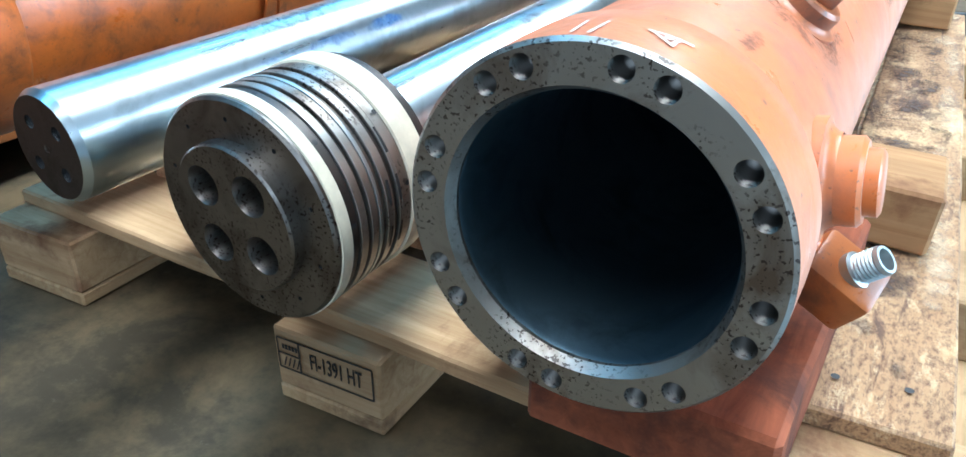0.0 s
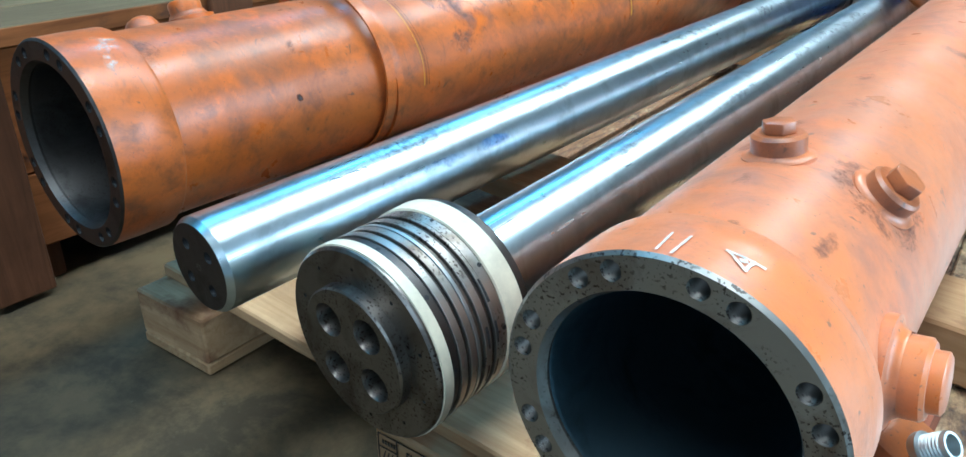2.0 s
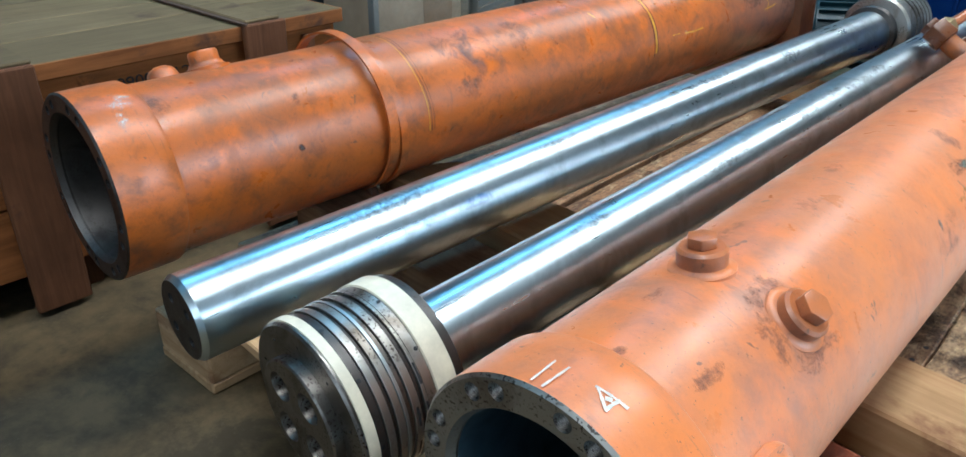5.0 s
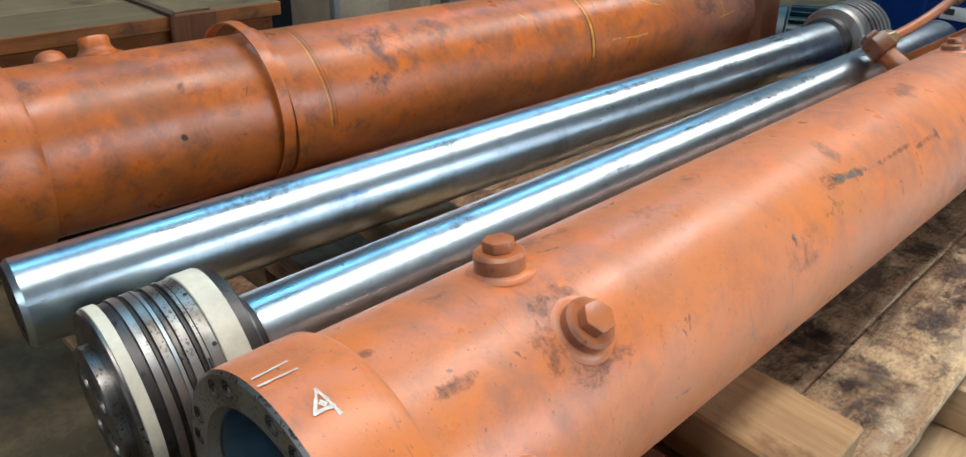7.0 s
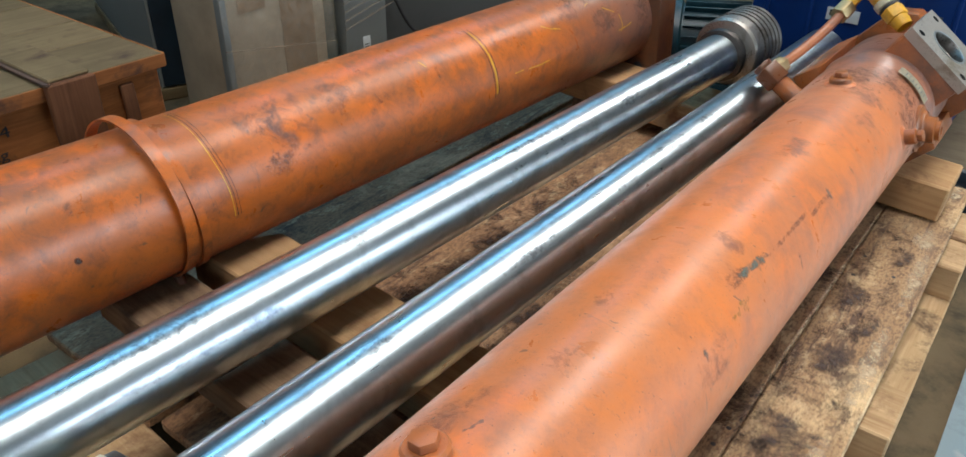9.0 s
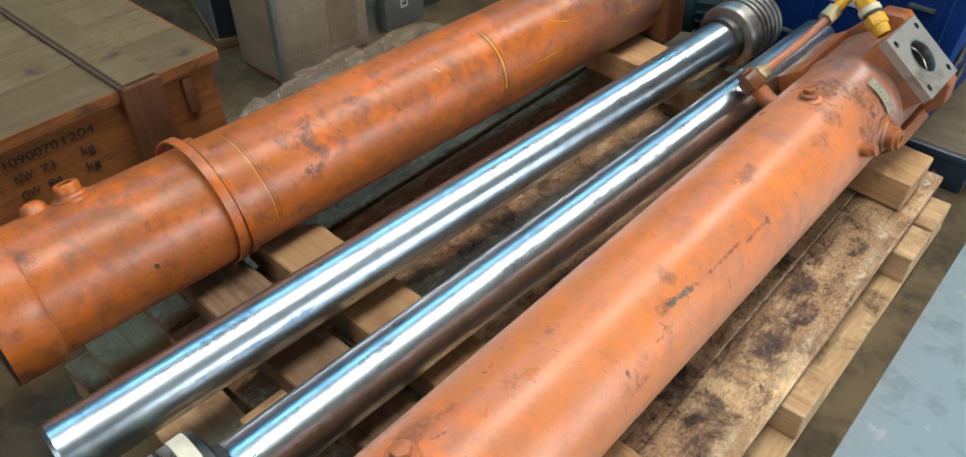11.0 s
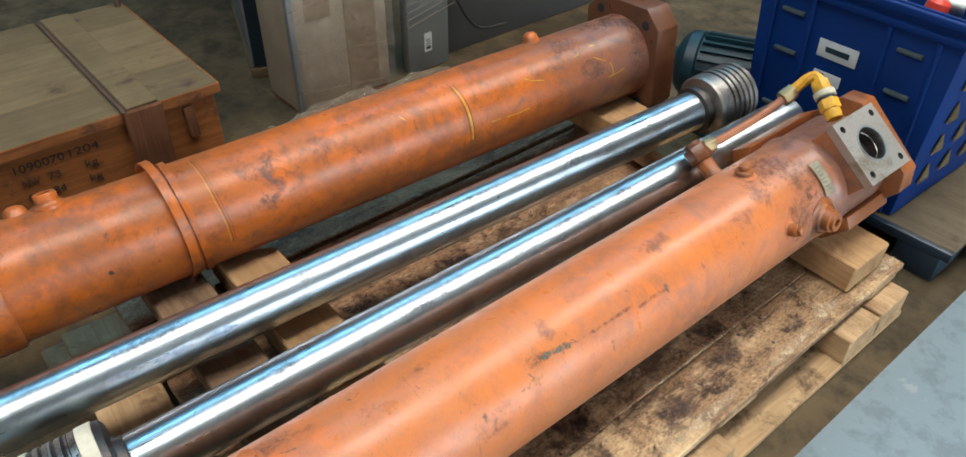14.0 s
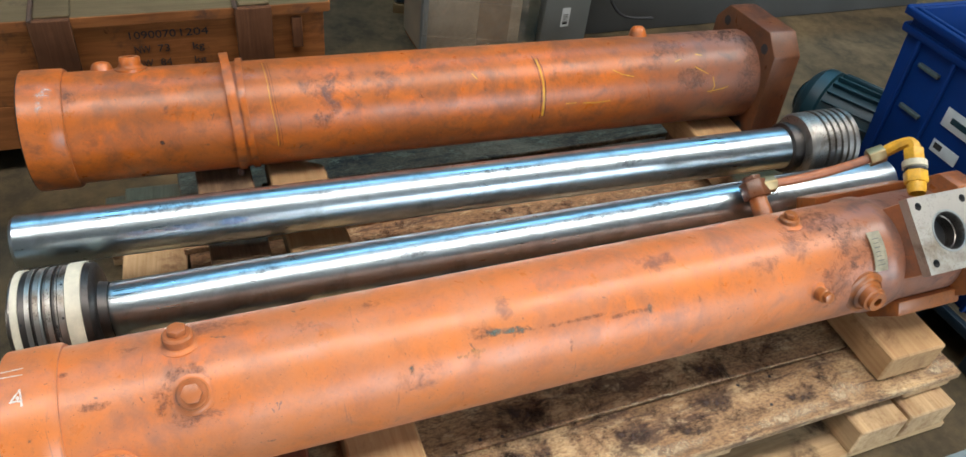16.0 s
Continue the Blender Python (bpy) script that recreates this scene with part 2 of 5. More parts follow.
def make_wood(name, light, dark, stain=0.0, stain_colour=(0.05, 0.028, 0.02), along="Y", stain_scale=7.0):
    m, nt, b = mat(name)
    long_scale = {"X": (0.07, 1, 1), "Y": (1, 0.07, 1), "Z": (1, 1, 0.07)}[along]
    v = coords(nt, long_scale, True)
    vo = coords(nt, (1, 1, 1), True)
    grain = noise_out(nt, v, 55.0, 7, 0.65, 0.8)
    fine = noise_out(nt, v, 260.0, 3, 0.6)
    col = mix(nt, ramp(nt, grain, [(0.32, 0.0), (0.68, 1.0)]), dark, light)
    blot = noise_out(nt, vo, 6.0, 5, 0.6, 0.4)
    col = mix(nt, ramp(nt, blot, [(0.4, 0.0), (0.75, 0.55)]), col, tuple(c * 0.6 for c in dark))
    info = nt.nodes.new("ShaderNodeObjectInfo")
    hue = node(nt, "ShaderNodeHueSaturation")
    nt.links.new(mathn(nt, "ADD", mathn(nt, "MULTIPLY", info.outputs["Random"], 0.35), 0.82), hue.inputs["Value"])
    nt.links.new(col, hue.inputs["Color"])
    col = hue.outputs[0]
    if stain:
        s = noise_out(nt, vo, stain_scale, 7, 0.68, 0.3)
        col = mix(nt, ramp(nt, s, [(0.60 - 0.14 * stain, 0.0), (0.72 - 0.1 * stain, 0.9)]), col, stain_colour)
        s2 = noise_out(nt, v, 26.0, 8, 0.75, 0.5)
        col = mix(nt, ramp(nt, s2, [(0.5, 0.0), (0.68, 0.65 * stain)]), col, stain_colour)
    nt.links.new(col, b.inputs["Base Color"])
    b.inputs["Roughness"].default_value = 0.85
    b.inputs["Specular IOR Level"].default_value = 0.2
    bump(nt, b, mix(nt, 0.5, grain, fine), 0.35, 0.002)
    return m


def make_stained(name, pale_wood, brown_wood, soak_amount):
    """Bare deck boards soaked with brown oil in wandering blotches, dry and pale in between."""
    m, nt, b = mat(name)
    v = coords(nt, (1, 0.05, 1), True)
    vo = coords(nt, (1, 0.6, 1), True)
    vf = coords(nt, (1, 0.45, 1), True)
    grain = noise_out(nt, v, 120.0, 6, 0.65, 0.5)
    fine = noise_out(nt, vf, 210.0, 6, 0.75)
    col = mix(nt, ramp(nt, grain, [(0.3, 0.0), (0.7, 1.0)]), brown_wood, pale_wood)
    soak = noise_out(nt, vo, 4.2, 12, 0.70, 0.3)
    col = mix(nt, ramp(nt, soak, [(0.38, 0.0), (0.48, soak_amount)]), col, (0.23, 0.112, 0.045))
    col = mix(nt, mathn(nt, "MULTIPLY", ramp(nt, fine, [(0.46, 0.0), (0.62, 0.85)]), ramp(nt, soak, [(0.34, 0.2), (0.50, 1.0)])), col, (0.095, 0.046, 0.026))
    run = noise_out(nt, coords(nt, (1, 0.12, 1), True), 34.0, 8, 0.7, 0.6)
    col = mix(nt, mathn(nt, "MULTIPLY", ramp(nt, run, [(0.53, 0.0), (0.60, 0.85)]), ramp(nt, soak, [(0.38, 0.15), (0.54, 1.0)])), col, (0.075, 0.036, 0.022))
    col = mix(nt, ramp(nt, noise_out(nt, vo, 11.0, 10, 0.72, 0.4), [(0.55, 0.0), (0.63, 0.95 * soak_amount)]), col, (0.045, 0.022, 0.015))
    pale = noise_out(nt, vf, 38.0, 12, 0.80)
    col = mix(nt, ramp(nt, pale, [(0.54, 0.0), (0.62, 0.6)]), col, (0.62, 0.46, 0.27))
    nt.links.new(col, b.inputs["Base Color"])
    b.inputs["Roughness"].default_value = 0.75
    bump(nt, b, mix(nt, 0.5, grain, fine), 0.4, 0.002)
    return m


WOOD = make_wood("pallet_wood", (0.56, 0.39, 0.215), (0.36, 0.22, 0.11), 0.35)
WOOD_X = make_wood("pallet_wood_cross", (0.56, 0.39, 0.22), (0.36, 0.22, 0.11), 0.45, (0.16, 0.075, 0.04), along="X")
WOOD_STAINED = make_stained("oil_stained_wood", (0.74, 0.55, 0.31), (0.56, 0.37, 0.185), 0.72)
WOOD_OILY = make_stained("old_oily_board", (0.60, 0.37, 0.205), (0.42, 0.235, 0.125), 0.75)
WOOD_DARK = make_wood("dark_old_wood", (0.46, 0.205, 0.090), (0.26, 0.098, 0.042), 0.5, (0.10, 0.036, 0.018))
GREY_BOARD = make_wood("weathered_grey_board", (0.160, 0.125, 0.080), (0.110, 0.085, 0.055), 0.3, along="X")
WOOD_DARK_X = make_wood("dark_old_plank", (0.24, 0.155, 0.09), (0.12, 0.07, 0.04), 0.4, along="X")
WOOD_BEAM = make_wood("fresh_timber", (0.52, 0.325, 0.160), (0.36, 0.200, 0.092), 0.3, (0.16, 0.075, 0.038), along="X")
WOOD_RED = make_wood("orange_stained_timber", (0.40, 0.125, 0.058), (0.20, 0.058, 0.028), 0.6, (0.08, 0.035, 0.025))
CRATE_SIDE = make_wood("crate_plywood_side", (0.34, 0.125, 0.036), (0.18, 0.062, 0.018), 0.15)
CRATE_TOP = make_wood("crate_dusty_top", (0.150, 0.108, 0.056), (0.110, 0.077, 0.038), 0.1)
CRATE_BATTEN = make_wood("crate_batten", (0.15, 0.062, 0.028), (0.08, 0.032, 0.014), 0.2, along="Z")
CARDBOARD = make_plain("dusty_cardboard", (0.36, 0.285, 0.20), 0.45, 0.25, 7)


def make_floor():
    m, nt, b = mat("worn_concrete")
    v = coords(nt)
    big = noise_out(nt, v, 1.6, 5, 0.6, 0.5)
    mid = noise_out(nt, v, 7.0, 8, 0.7, 0.15)
    fine = noise_out(nt, v, 60.0, 6, 0.7)
    col = mix(nt, ramp(nt, big, [(0.35, 0.0), (0.65, 1.0)]), (0.052, 0.036, 0.017), (0.122, 0.086, 0.043))
    col = mix(nt, ramp(nt, mid, [(0.42, 0.0), (0.62, 0.75)]), col, (0.024, 0.020, 0.013))
    col = mix(nt, ramp(nt, fine, [(0.6, 0.0), (0.75, 0.3)]), col, (0.15, 0.125, 0.085))
    nt.links.new(col, b.inputs["Base Color"])
    nt.links.new(ramp(nt, mid, [(0.3, 0.60), (0.7, 0.85)]), b.inputs["Roughness"])
    b.inputs["Specular IOR Level"].default_value = 0.25
    bump(nt, b, mix(nt, 0.5, mid, fine), 0.2, 0.002)
    return m


def make_floor_paint():
    m, nt, b = mat("grey_floor_paint")
    v = coords(nt)
    mid = noise_out(nt, v, 7.0, 10, 0.72, 0.15)
    fine = noise_out(nt, v, 70.0, 6, 0.7)
    col = mix(nt, ramp(nt, mid, [(0.40, 0.0), (0.50, 1.0)]), (0.115, 0.158, 0.180), (0.160, 0.215, 0.242))
    col = mix(nt, ramp(nt, mid, [(0.60, 0.0), (0.64, 0.6)]), col, (0.28, 0.30, 0.305))
    col = mix(nt, ramp(nt, fine, [(0.62, 0.0), (0.75, 0.3)]), col, (0.16, 0.155, 0.14))
    nt.links.new(col, b.inputs["Base Color"])
    nt.links.new(ramp(nt, mid, [(0.3, 0.4), (0.7, 0.6)]), b.inputs["Roughness"])
    bump(nt, b, mid, 0.2, 0.002)
    return m


FLOOR = make_floor()
FLOOR_PAINT = make_floor_paint()
WALL = make_plain("hall_wall_paint", (0.16, 0.155, 0.14), 0.8, 0.1, 2)
ROOF = make_plain("hall_roof_sheet", (0.10, 0.10, 0.10), 0.6, 0.1, 2)


def make_film(name, low, high, tint):
    """Crumpled stretch film: thin glossy plastic, partly clear."""
    m, nt, b = mat(name)
    v = coords(nt)
    n = noise_out(nt, v, 22.0, 5, 0.6, 2.0)
    b.inputs["Base Color"].default_value = (*tint, 1)
    b.inputs["Roughness"].default_value = 0.16
    nt.links.new(ramp(nt, n, [(0.35, low), (0.7, high)]), b.inputs["Alpha"])
    bump(nt, b, n, 0.4, 0.006)
    return m


FILM = make_film("stretch_film", 0.22, 0.72, (0.34, 0.27, 0.20))
FILM_CLEAR = make_film("tight_stretch_film", 0.03, 0.28, (0.50, 0.45, 0.38))

# ---- building helpers ----


def link_mesh(name, bm, material, sharp=35.0):
    bmesh.ops.recalc_face_normals(bm, faces=bm.faces)
    me = bpy.data.meshes.new(name)
    bm.to_mesh(me)
    bm.free()
    for p in me.polygons:
        p.use_smooth = True
    me.set_sharp_from_angle(angle=radians(sharp))
    if material:
        me.materials.append(material)
    return new(name, me)


def part(name, bm, material, parent, label="", m=None, sharp=35.0):
    ob = link_mesh(name, bm, material, sharp)
    ob.parent = parent
    if m is not None:
        ob.matrix_basis = m
    if label:
        tagged(ob, label)
    return ob


def thing(name, m, label, category, group="", kind=""):
    return tagged(place_empty(name, m), label, category, group, kind)


def place_empty(name, m):
    ob = new(name)
    ob.matrix_basis = m
    ob.empty_display_size = 0.05
    return ob


def solid(name, bm, material, m, label, category, group="", kind="", sharp=35.0):
    ob = link_mesh(name, bm, material, sharp)
    ob.matrix_basis = m
    return tagged(ob, label, category, group, kind)


def lathe(profile, n=64, closed=False, bm=None):
    """Turns (radius, distance) pairs round the local y axis."""
    bm = bm or bmesh.new()
    rings = []
    for r, s in profile:
        if r < 1e-6:
            rings.append([bm.verts.new((0, s, 0))])
        else:
            rings.append([bm.verts.new((r * math.cos(2 * math.pi * k / n), s, r * math.sin(2 * math.pi * k / n))) for k in range(n)])
    pairs = list(zip(rings, rings[1:])) + ([(rings[-1], rings[0])] if closed else [])
    for a, b in pairs:
        for k in range(n):
            j = (k + 1) % n
            if len(a) == 1 and len(b) == 1:
                continue
            if len(a) == 1:
                bm.faces.new((a[0], b[j], b[k]))
            elif len(b) == 1:
                bm.faces.new((a[k], a[j], b[0]))
            else:
                bm.faces.new((a[k], a[j], b[j], b[k]))
    return bm


def box(size, centre=(0, 0, 0), bevel=0.003, bm=None, jitter=0.0):
    bm = bm or bmesh.new()
    r = bmesh.ops.create_cube(bm, size=1.0)
    vs = r["verts"]
    for v in vs:
        v.co = Vector((v.co.x * size[0] + centre[0], v.co.y * size[1] + centre[1], v.co.z * size[2] + centre[2]))
        if jitter:
            v.co += Vector((random.uniform(-1, 1), random.uniform(-1, 1), random.uniform(-1, 1))) * jitter
    if bevel:
        edges = {e for v in vs for e in v.link_edges}
        bmesh.ops.bevel(bm, geom=list(edges), offset=bevel, segments=2, profile=0.5, affect="EDGES")
    return bm


def timber(size, bevel=0.004, rough=0.002):
    """A sawn piece of wood with uneven faces and worn edges, centred on its own origin."""
    bm = bmesh.new()
    bmesh.ops.create_cube(bm, size=1.0)
    for v in bm.verts:
        v.co = Vector((v.co.x * size[0], v.co.y * size[1], v.co.z * size[2]))
    long_axis = max(range(3), key=lambda k: size[k])
    cuts = max(1, min(14, int(size[long_axis] / 0.09)))
    edges = [e for e in bm.edges if abs((e.verts[0].co - e.verts[1].co)[long_axis]) > 0.5 * size[long_axis]]
    bmesh.ops.bevel(bm, geom=list(bm.edges), offset=bevel, segments=1, profile=0.5, affect="EDGES")
    edges = [e for e in bm.edges if abs((e.verts[0].co - e.verts[1].co)[long_axis]) > 0.5 * size[long_axis]]
    bmesh.ops.subdivide_edges(bm, edges=edges, cuts=cuts, use_grid_fill=True)
    seed = random.random() * 50
    for v in bm.verts:
        p = v.co * 9 + Vector((seed, seed * 0.7, 0))
        v.co += Vector((noise.noise(p), noise.noise(p + Vector((9, 0, 0))), noise.noise(p + Vector((0, 9, 0))))) * rough
    return bm


def prism(outline, s0, s1, bevel=0.0, bm=None):
    """A solid with an (x, z) outline, from s0 to s1 along the local y axis."""
    bm = bm or bmesh.new()
    a = [bm.verts.new((x, s0, z)) for x, z in outline]
    b = [bm.verts.new((x, s1, z)) for x, z in outline]
    new_faces = [bm.faces.new(a), bm.faces.new(b)]
    for k in range(len(a)):
        j = (k + 1) % len(a)
        new_faces.append(bm.faces.new((a[k], a[j], b[j], b[k])))
    if bevel:
        edges = {e for fc in new_faces for e in fc.edges}
        bmesh.ops.bevel(bm, geom=list(edges), offset=bevel, segments=2, profile=0.5, affect="EDGES")
    return bm


def hexagon(r, turn=0.0):
    return [(r * math.cos(radians(60 * k + turn)), r * math.sin(radians(60 * k + turn))) for k in range(6)]


def hex_bolt(r, height, bm=None):
    """A hexagon head along the local y axis with a chamfered top."""
    return prism(hexagon(r, 11), 0, height, min(0.0018, r * 0.09), bm)


def drilled_face(s, outer, inner, holes, n=96, bm=None, hole_n=20):
    """A flat ring in the plane y = s with round holes (x, z, r) in it."""
    bm = bm or bmesh.new()
    loops = [(0, 0, outer, n)] + ([(0, 0, inner, n)] if inner else []) + [(x, z, r, hole_n) for x, z, r in holes]
    edges = []
    for cx, cz, r, count in loops:
        vs = [bm.verts.new((cx + r * math.cos(2 * math.pi * k / count), s, cz + r * math.sin(2 * math.pi * k / count))) for k in range(count)]
        edges += [bm.edges.new((vs[k], vs[(k + 1) % count])) for k in range(count)]
    bmesh.ops.triangle_fill(bm, use_beauty=True, use_dissolve=False, edges=edges)
    return bm


def thread(r, depth, pitch=0.002, inside=True, closed_end=True, n=20):
    """Ridges of a screw thread along the local y axis, as turned rings."""
    prof, s, k = [], 0.0, 0
    low = r * (1.13 if inside else 0.9)
    while s < depth:
        prof.append((r if k % 2 == 0 else low, s))
        s += pitch / 2
        k += 1
    prof.append((r * 0.98, depth))
    if closed_end:
        prof.append((0, depth + r * 0.5))
    return lathe(prof, n)


def tube_along(points, r, n=14):
    """A pipe through the points, with round bends."""
    pts = [Vector(p) for p in points]
    fine = []
    for k in range(len(pts) - 1):
        p0, p1, p2, p3 = pts[max(k - 1, 0)], pts[k], pts[k + 1], pts[min(k + 2, len(pts) - 1)]
        for j in range(8):
            t = j / 8
            fine.append(0.5 * ((2 * p1) + (p2 - p0) * t + (2 * p0 - 5 * p1 + 4 * p2 - p3) * t * t + (3 * p1 - p0 - 3 * p2 + p3) * t ** 3))
    fine.append(pts[-1])
    bm = bmesh.new()
    rings, up = [], Vector((0.1, 0.2, 1))
    for k, p in enumerate(fine):
        d = (fine[min(k + 1, len(fine) - 1)] - fine[max(k - 1, 0)]).normalized()
        side = d.cross(up).normalized()
        top = side.cross(d).normalized()
        rings.append([bm.verts.new(p + r * (math.cos(2 * math.pi * j / n) * side + math.sin(2 * math.pi * j / n) * top)) for j in range(n)])
    for a, b in zip(rings, rings[1:]):
        for j in range(n):
            i = (j + 1) % n
            bm.faces.new((a[j], a[i], b[i], b[j]))
    bm.faces.new(rings[0])
    bm.faces.new(rings[-1])
    return bm


def axis_pose(p, q):
    """A pose at p whose y axis points to q and whose z axis is as upright as can be."""
    d = (Vector(q) - Vector(p)).normalized()
    right = d.cross(Vector((0, 0, 1))).normalized()
    up = right.cross(d)
    return Matrix(((right.x, d.x, up.x, p[0]), (right.y, d.y, up.y, p[1]), (right.z, d.z, up.z, p[2]), (0, 0, 0, 1)))


def outward(angle, s, r):
    """On a cylinder round the local y axis: a pose whose y axis points straight out at that angle."""
    a = radians(angle)
    d = Vector((math.cos(a), 0, math.sin(a)))
    along = Vector((0, 1, 0))
    side = d.cross(along)
    return Matrix(((side.x, d.x, along.x, r * d.x), (side.y, d.y, along.y, s), (side.z, d.z, along.z, r * d.z), (0, 0, 0, 1)))


def stroke_on(r, points, width, lift=0.0007, bm=None):
    """A painted line on a cylinder of radius r, through (angle, distance) points."""
    bm = bm or bmesh.new()
    for (a0, s0), (a1, s1) in zip(points, points[1:]):
        x0, x1 = radians(a0) * r, radians(a1) * r
        d = Vector((x1 - x0, s1 - s0))
        nrm = Vector((-d.y, d.x)).normalized() * width / 2
        steps = max(2, int(d.length / 0.006))
        prev = None
        for k in range(steps + 1):
            t = k / steps
            w = 0.75 + 0.5 * noise.noise(Vector((a0 + t * 9, s0 * 40, t * 13)))
            row = []
            for sign in (1, -1):
                u, s = x0 + d.x * t + sign * nrm.x * w, s0 + d.y * t + sign * nrm.y * w
                row.append(bm.verts.new(((r + lift) * math.cos(u / r), s, (r + lift) * math.sin(u / r))))
            if prev:
                bm.faces.new((prev[0], prev[1], row[1], row[0]))
            prev = row
    return bm


def patch_on(r, angle, s, wide, long, seed, lift=0.0006, bm=None):
    """A ragged patch lying on a cylinder."""
    bm = bm or bmesh.new()
    rings = []
    centre = radians(angle) * r

    def at(u, w):
        return bm.verts.new(((r + lift) * math.cos(u / r), w, (r + lift) * math.sin(u / r)))

    mask = bm.verts.layers.float.get("mask") or bm.verts.layers.float.new("mask")
    mid = at(centre, s)
    mid[mask] = 1.0
    for f in (0.3, 0.65, 1.0):
        ring = []
        for k in range(28):
            a = 2 * math.pi * k / 28
            q = 1.25 * f * (1.0 + 0.25 * noise.noise(Vector((math.cos(a) + seed, math.sin(a), seed * 1.7))))
            ring.append(at(centre + wide / 2 * q * math.cos(a), s + long / 2 * q * math.sin(a)))
            ring[-1][mask] = {0.3: 0.95, 0.65: 0.7, 1.0: 0.0}[f]
        rings.append(ring)
    for k in range(28):
        j = (k + 1) % 28
        bm.faces.new((mid, rings[0][k], rings[0][j]))
        for a, b in zip(rings, rings[1:]):
            bm.faces.new((a[k], b[k], b[j], a[j]))
    return bm


def text_mesh(text, size, depth=0.0004):
    cu = bpy.data.curves.new("lettering", "FONT")
    cu.body, cu.size, cu.extrude, cu.align_x, cu.align_y = text, size, depth, "CENTER", "CENTER"
    ob = new("lettering", cu)
    bpy.context.view_layer.update()
    me = bpy.data.meshes.new_from_object(ob.evaluated_get(bpy.context.evaluated_depsgraph_get()))
    bpy.data.objects.remove(ob)
    bpy.data.curves.remove(cu)
    bm = bmesh.new()
    bm.from_mesh(me)
    bpy.data.meshes.remove(me)
    return bm


def weld(r, wide, n=48):
    """A hollow fillet round the local y axis, from foot radius r + wide up to radius r."""
    prof = [(r + wide, -0.010)] + [(r + wide * (1 - math.sin(a)), wide * 0.8 * (1 - math.cos(a)) - 0.001) for a in (0.0, 0.4, 0.8, 1.2, 1.5)]
    bm = lathe(prof, n)
    for v in bm.verts:
        v.co *= 1 + 0.025 * noise.noise(v.co * 110)
    return bm


def flat_patch(x, y, z, wide, long, turn=0.0):
    """A flat round sheet with a mask that fades towards its rim."""
    bm = bmesh.new()
    mask = bm.verts.layers.float.new("mask")
    mid = bm.verts.new((0, 0, 0))
    mid[mask] = 1.0
    rings = []
    for f, value in ((0.35, 0.95), (0.7, 0.65), (1.0, 0.0)):
        ring = [bm.verts.new((f * wide / 2 * math.cos(2 * math.pi * k / 28), f * long / 2 * math.sin(2 * math.pi * k / 28), 0)) for k in range(28)]
        for v in ring:
            v[mask] = value
        rings.append(ring)
    for k in range(28):
        j = (k + 1) % 28
        bm.faces.new((mid, rings[0][k], rings[0][j]))
        for a, b in zip(rings, rings[1:]):
            bm.faces.new((a[k], b[k], b[j], a[j]))
    return bm, pose(x, y, z, 0, 0, turn)


# ---- the hall ----
def plane_box(name, size, centre, material, label, category="structure"):
    return solid(name, box(size, (0, 0, 0), 0), material, pose(*centre), label, category, kind="structure")


plane_box("floor", (24, 26, 0.2), (-2, 4, -0.1), FLOOR, "worn brownish concrete workshop floor", "floor")
plane_box("floor_lane", (5.5, 24, 0.004), (2.985, 4, 0.002), FLOOR_PAINT, "blue-grey painted floor lane beside the pallet", "floor")
plane_box("wall_west", (0.2, 26, ROOF_Z), (-9.1, 4, ROOF_Z / 2), WALL, "plain painted hall wall", "wall")
plane_box("wall_north", (24, 0.2, ROOF_Z), (-2, 12.1, ROOF_Z / 2), WALL, "plain painted hall wall", "wall")
for x0, x1, z0, z1 in ((-14, -0.2, 0, ROOF_Z), (3.4, 10, 0, ROOF_Z), (-0.2, 3.4, 0, 1.5), (-0.2, 3.4, 3.7, ROOF_Z)):
    plane_box("wall_south", (x1 - x0, 0.2, z1 - z0), ((x0 + x1) / 2, -6.1, (z0 + z1) / 2), WALL, "plain painted hall wall", "wall")
# the east wall has an open gate, the roof two rows of roof lights
plane_box("wall_east", (0.2, 7.5, ROOF_Z), (7.1, -2.75, ROOF_Z / 2), WALL, "plain painted hall wall", "wall")
plane_box("wall_east", (0.2, 6.0, ROOF_Z), (7.1, 9.0, ROOF_Z / 2), WALL, "plain painted hall wall", "wall")
plane_box("wall_east", (0.2, 5.0, ROOF_Z - 4.0), (7.1, 3.5, 4.0 + (ROOF_Z - 4.0) / 2), WALL, "plain painted hall wall above the gate", "wall")
for x0, x1 in ((-9.2, -4.7), (-3.1, -0.6), (1.3, 7.2)):
    plane_box("ceiling", (x1 - x0, 26.4, 0.15), ((x0 + x1) / 2, 4, ROOF_Z + 0.075), ROOF, "grey sheet roof of the hall", "ceiling")
for xc, w in ((-3.9, 1.6), (0.35, 1.9)):
    for y0, y1 in ((-9.2, -3.5), (9.5, 17.2)):
        plane_box("ceiling", (w, y1 - y0, 0.15), (xc, (y0 + y1) / 2, ROOF_Z + 0.075), ROOF, "grey sheet roof of the hall", "ceiling")


# ---- hydraulic cylinder barrel in front (A) ----
def threaded_holes(parent, holes, s, r, depth, material):
    for x, z in holes:
        part("threaded_hole", thread(r, depth), material, parent, "", pose(x, s, z))


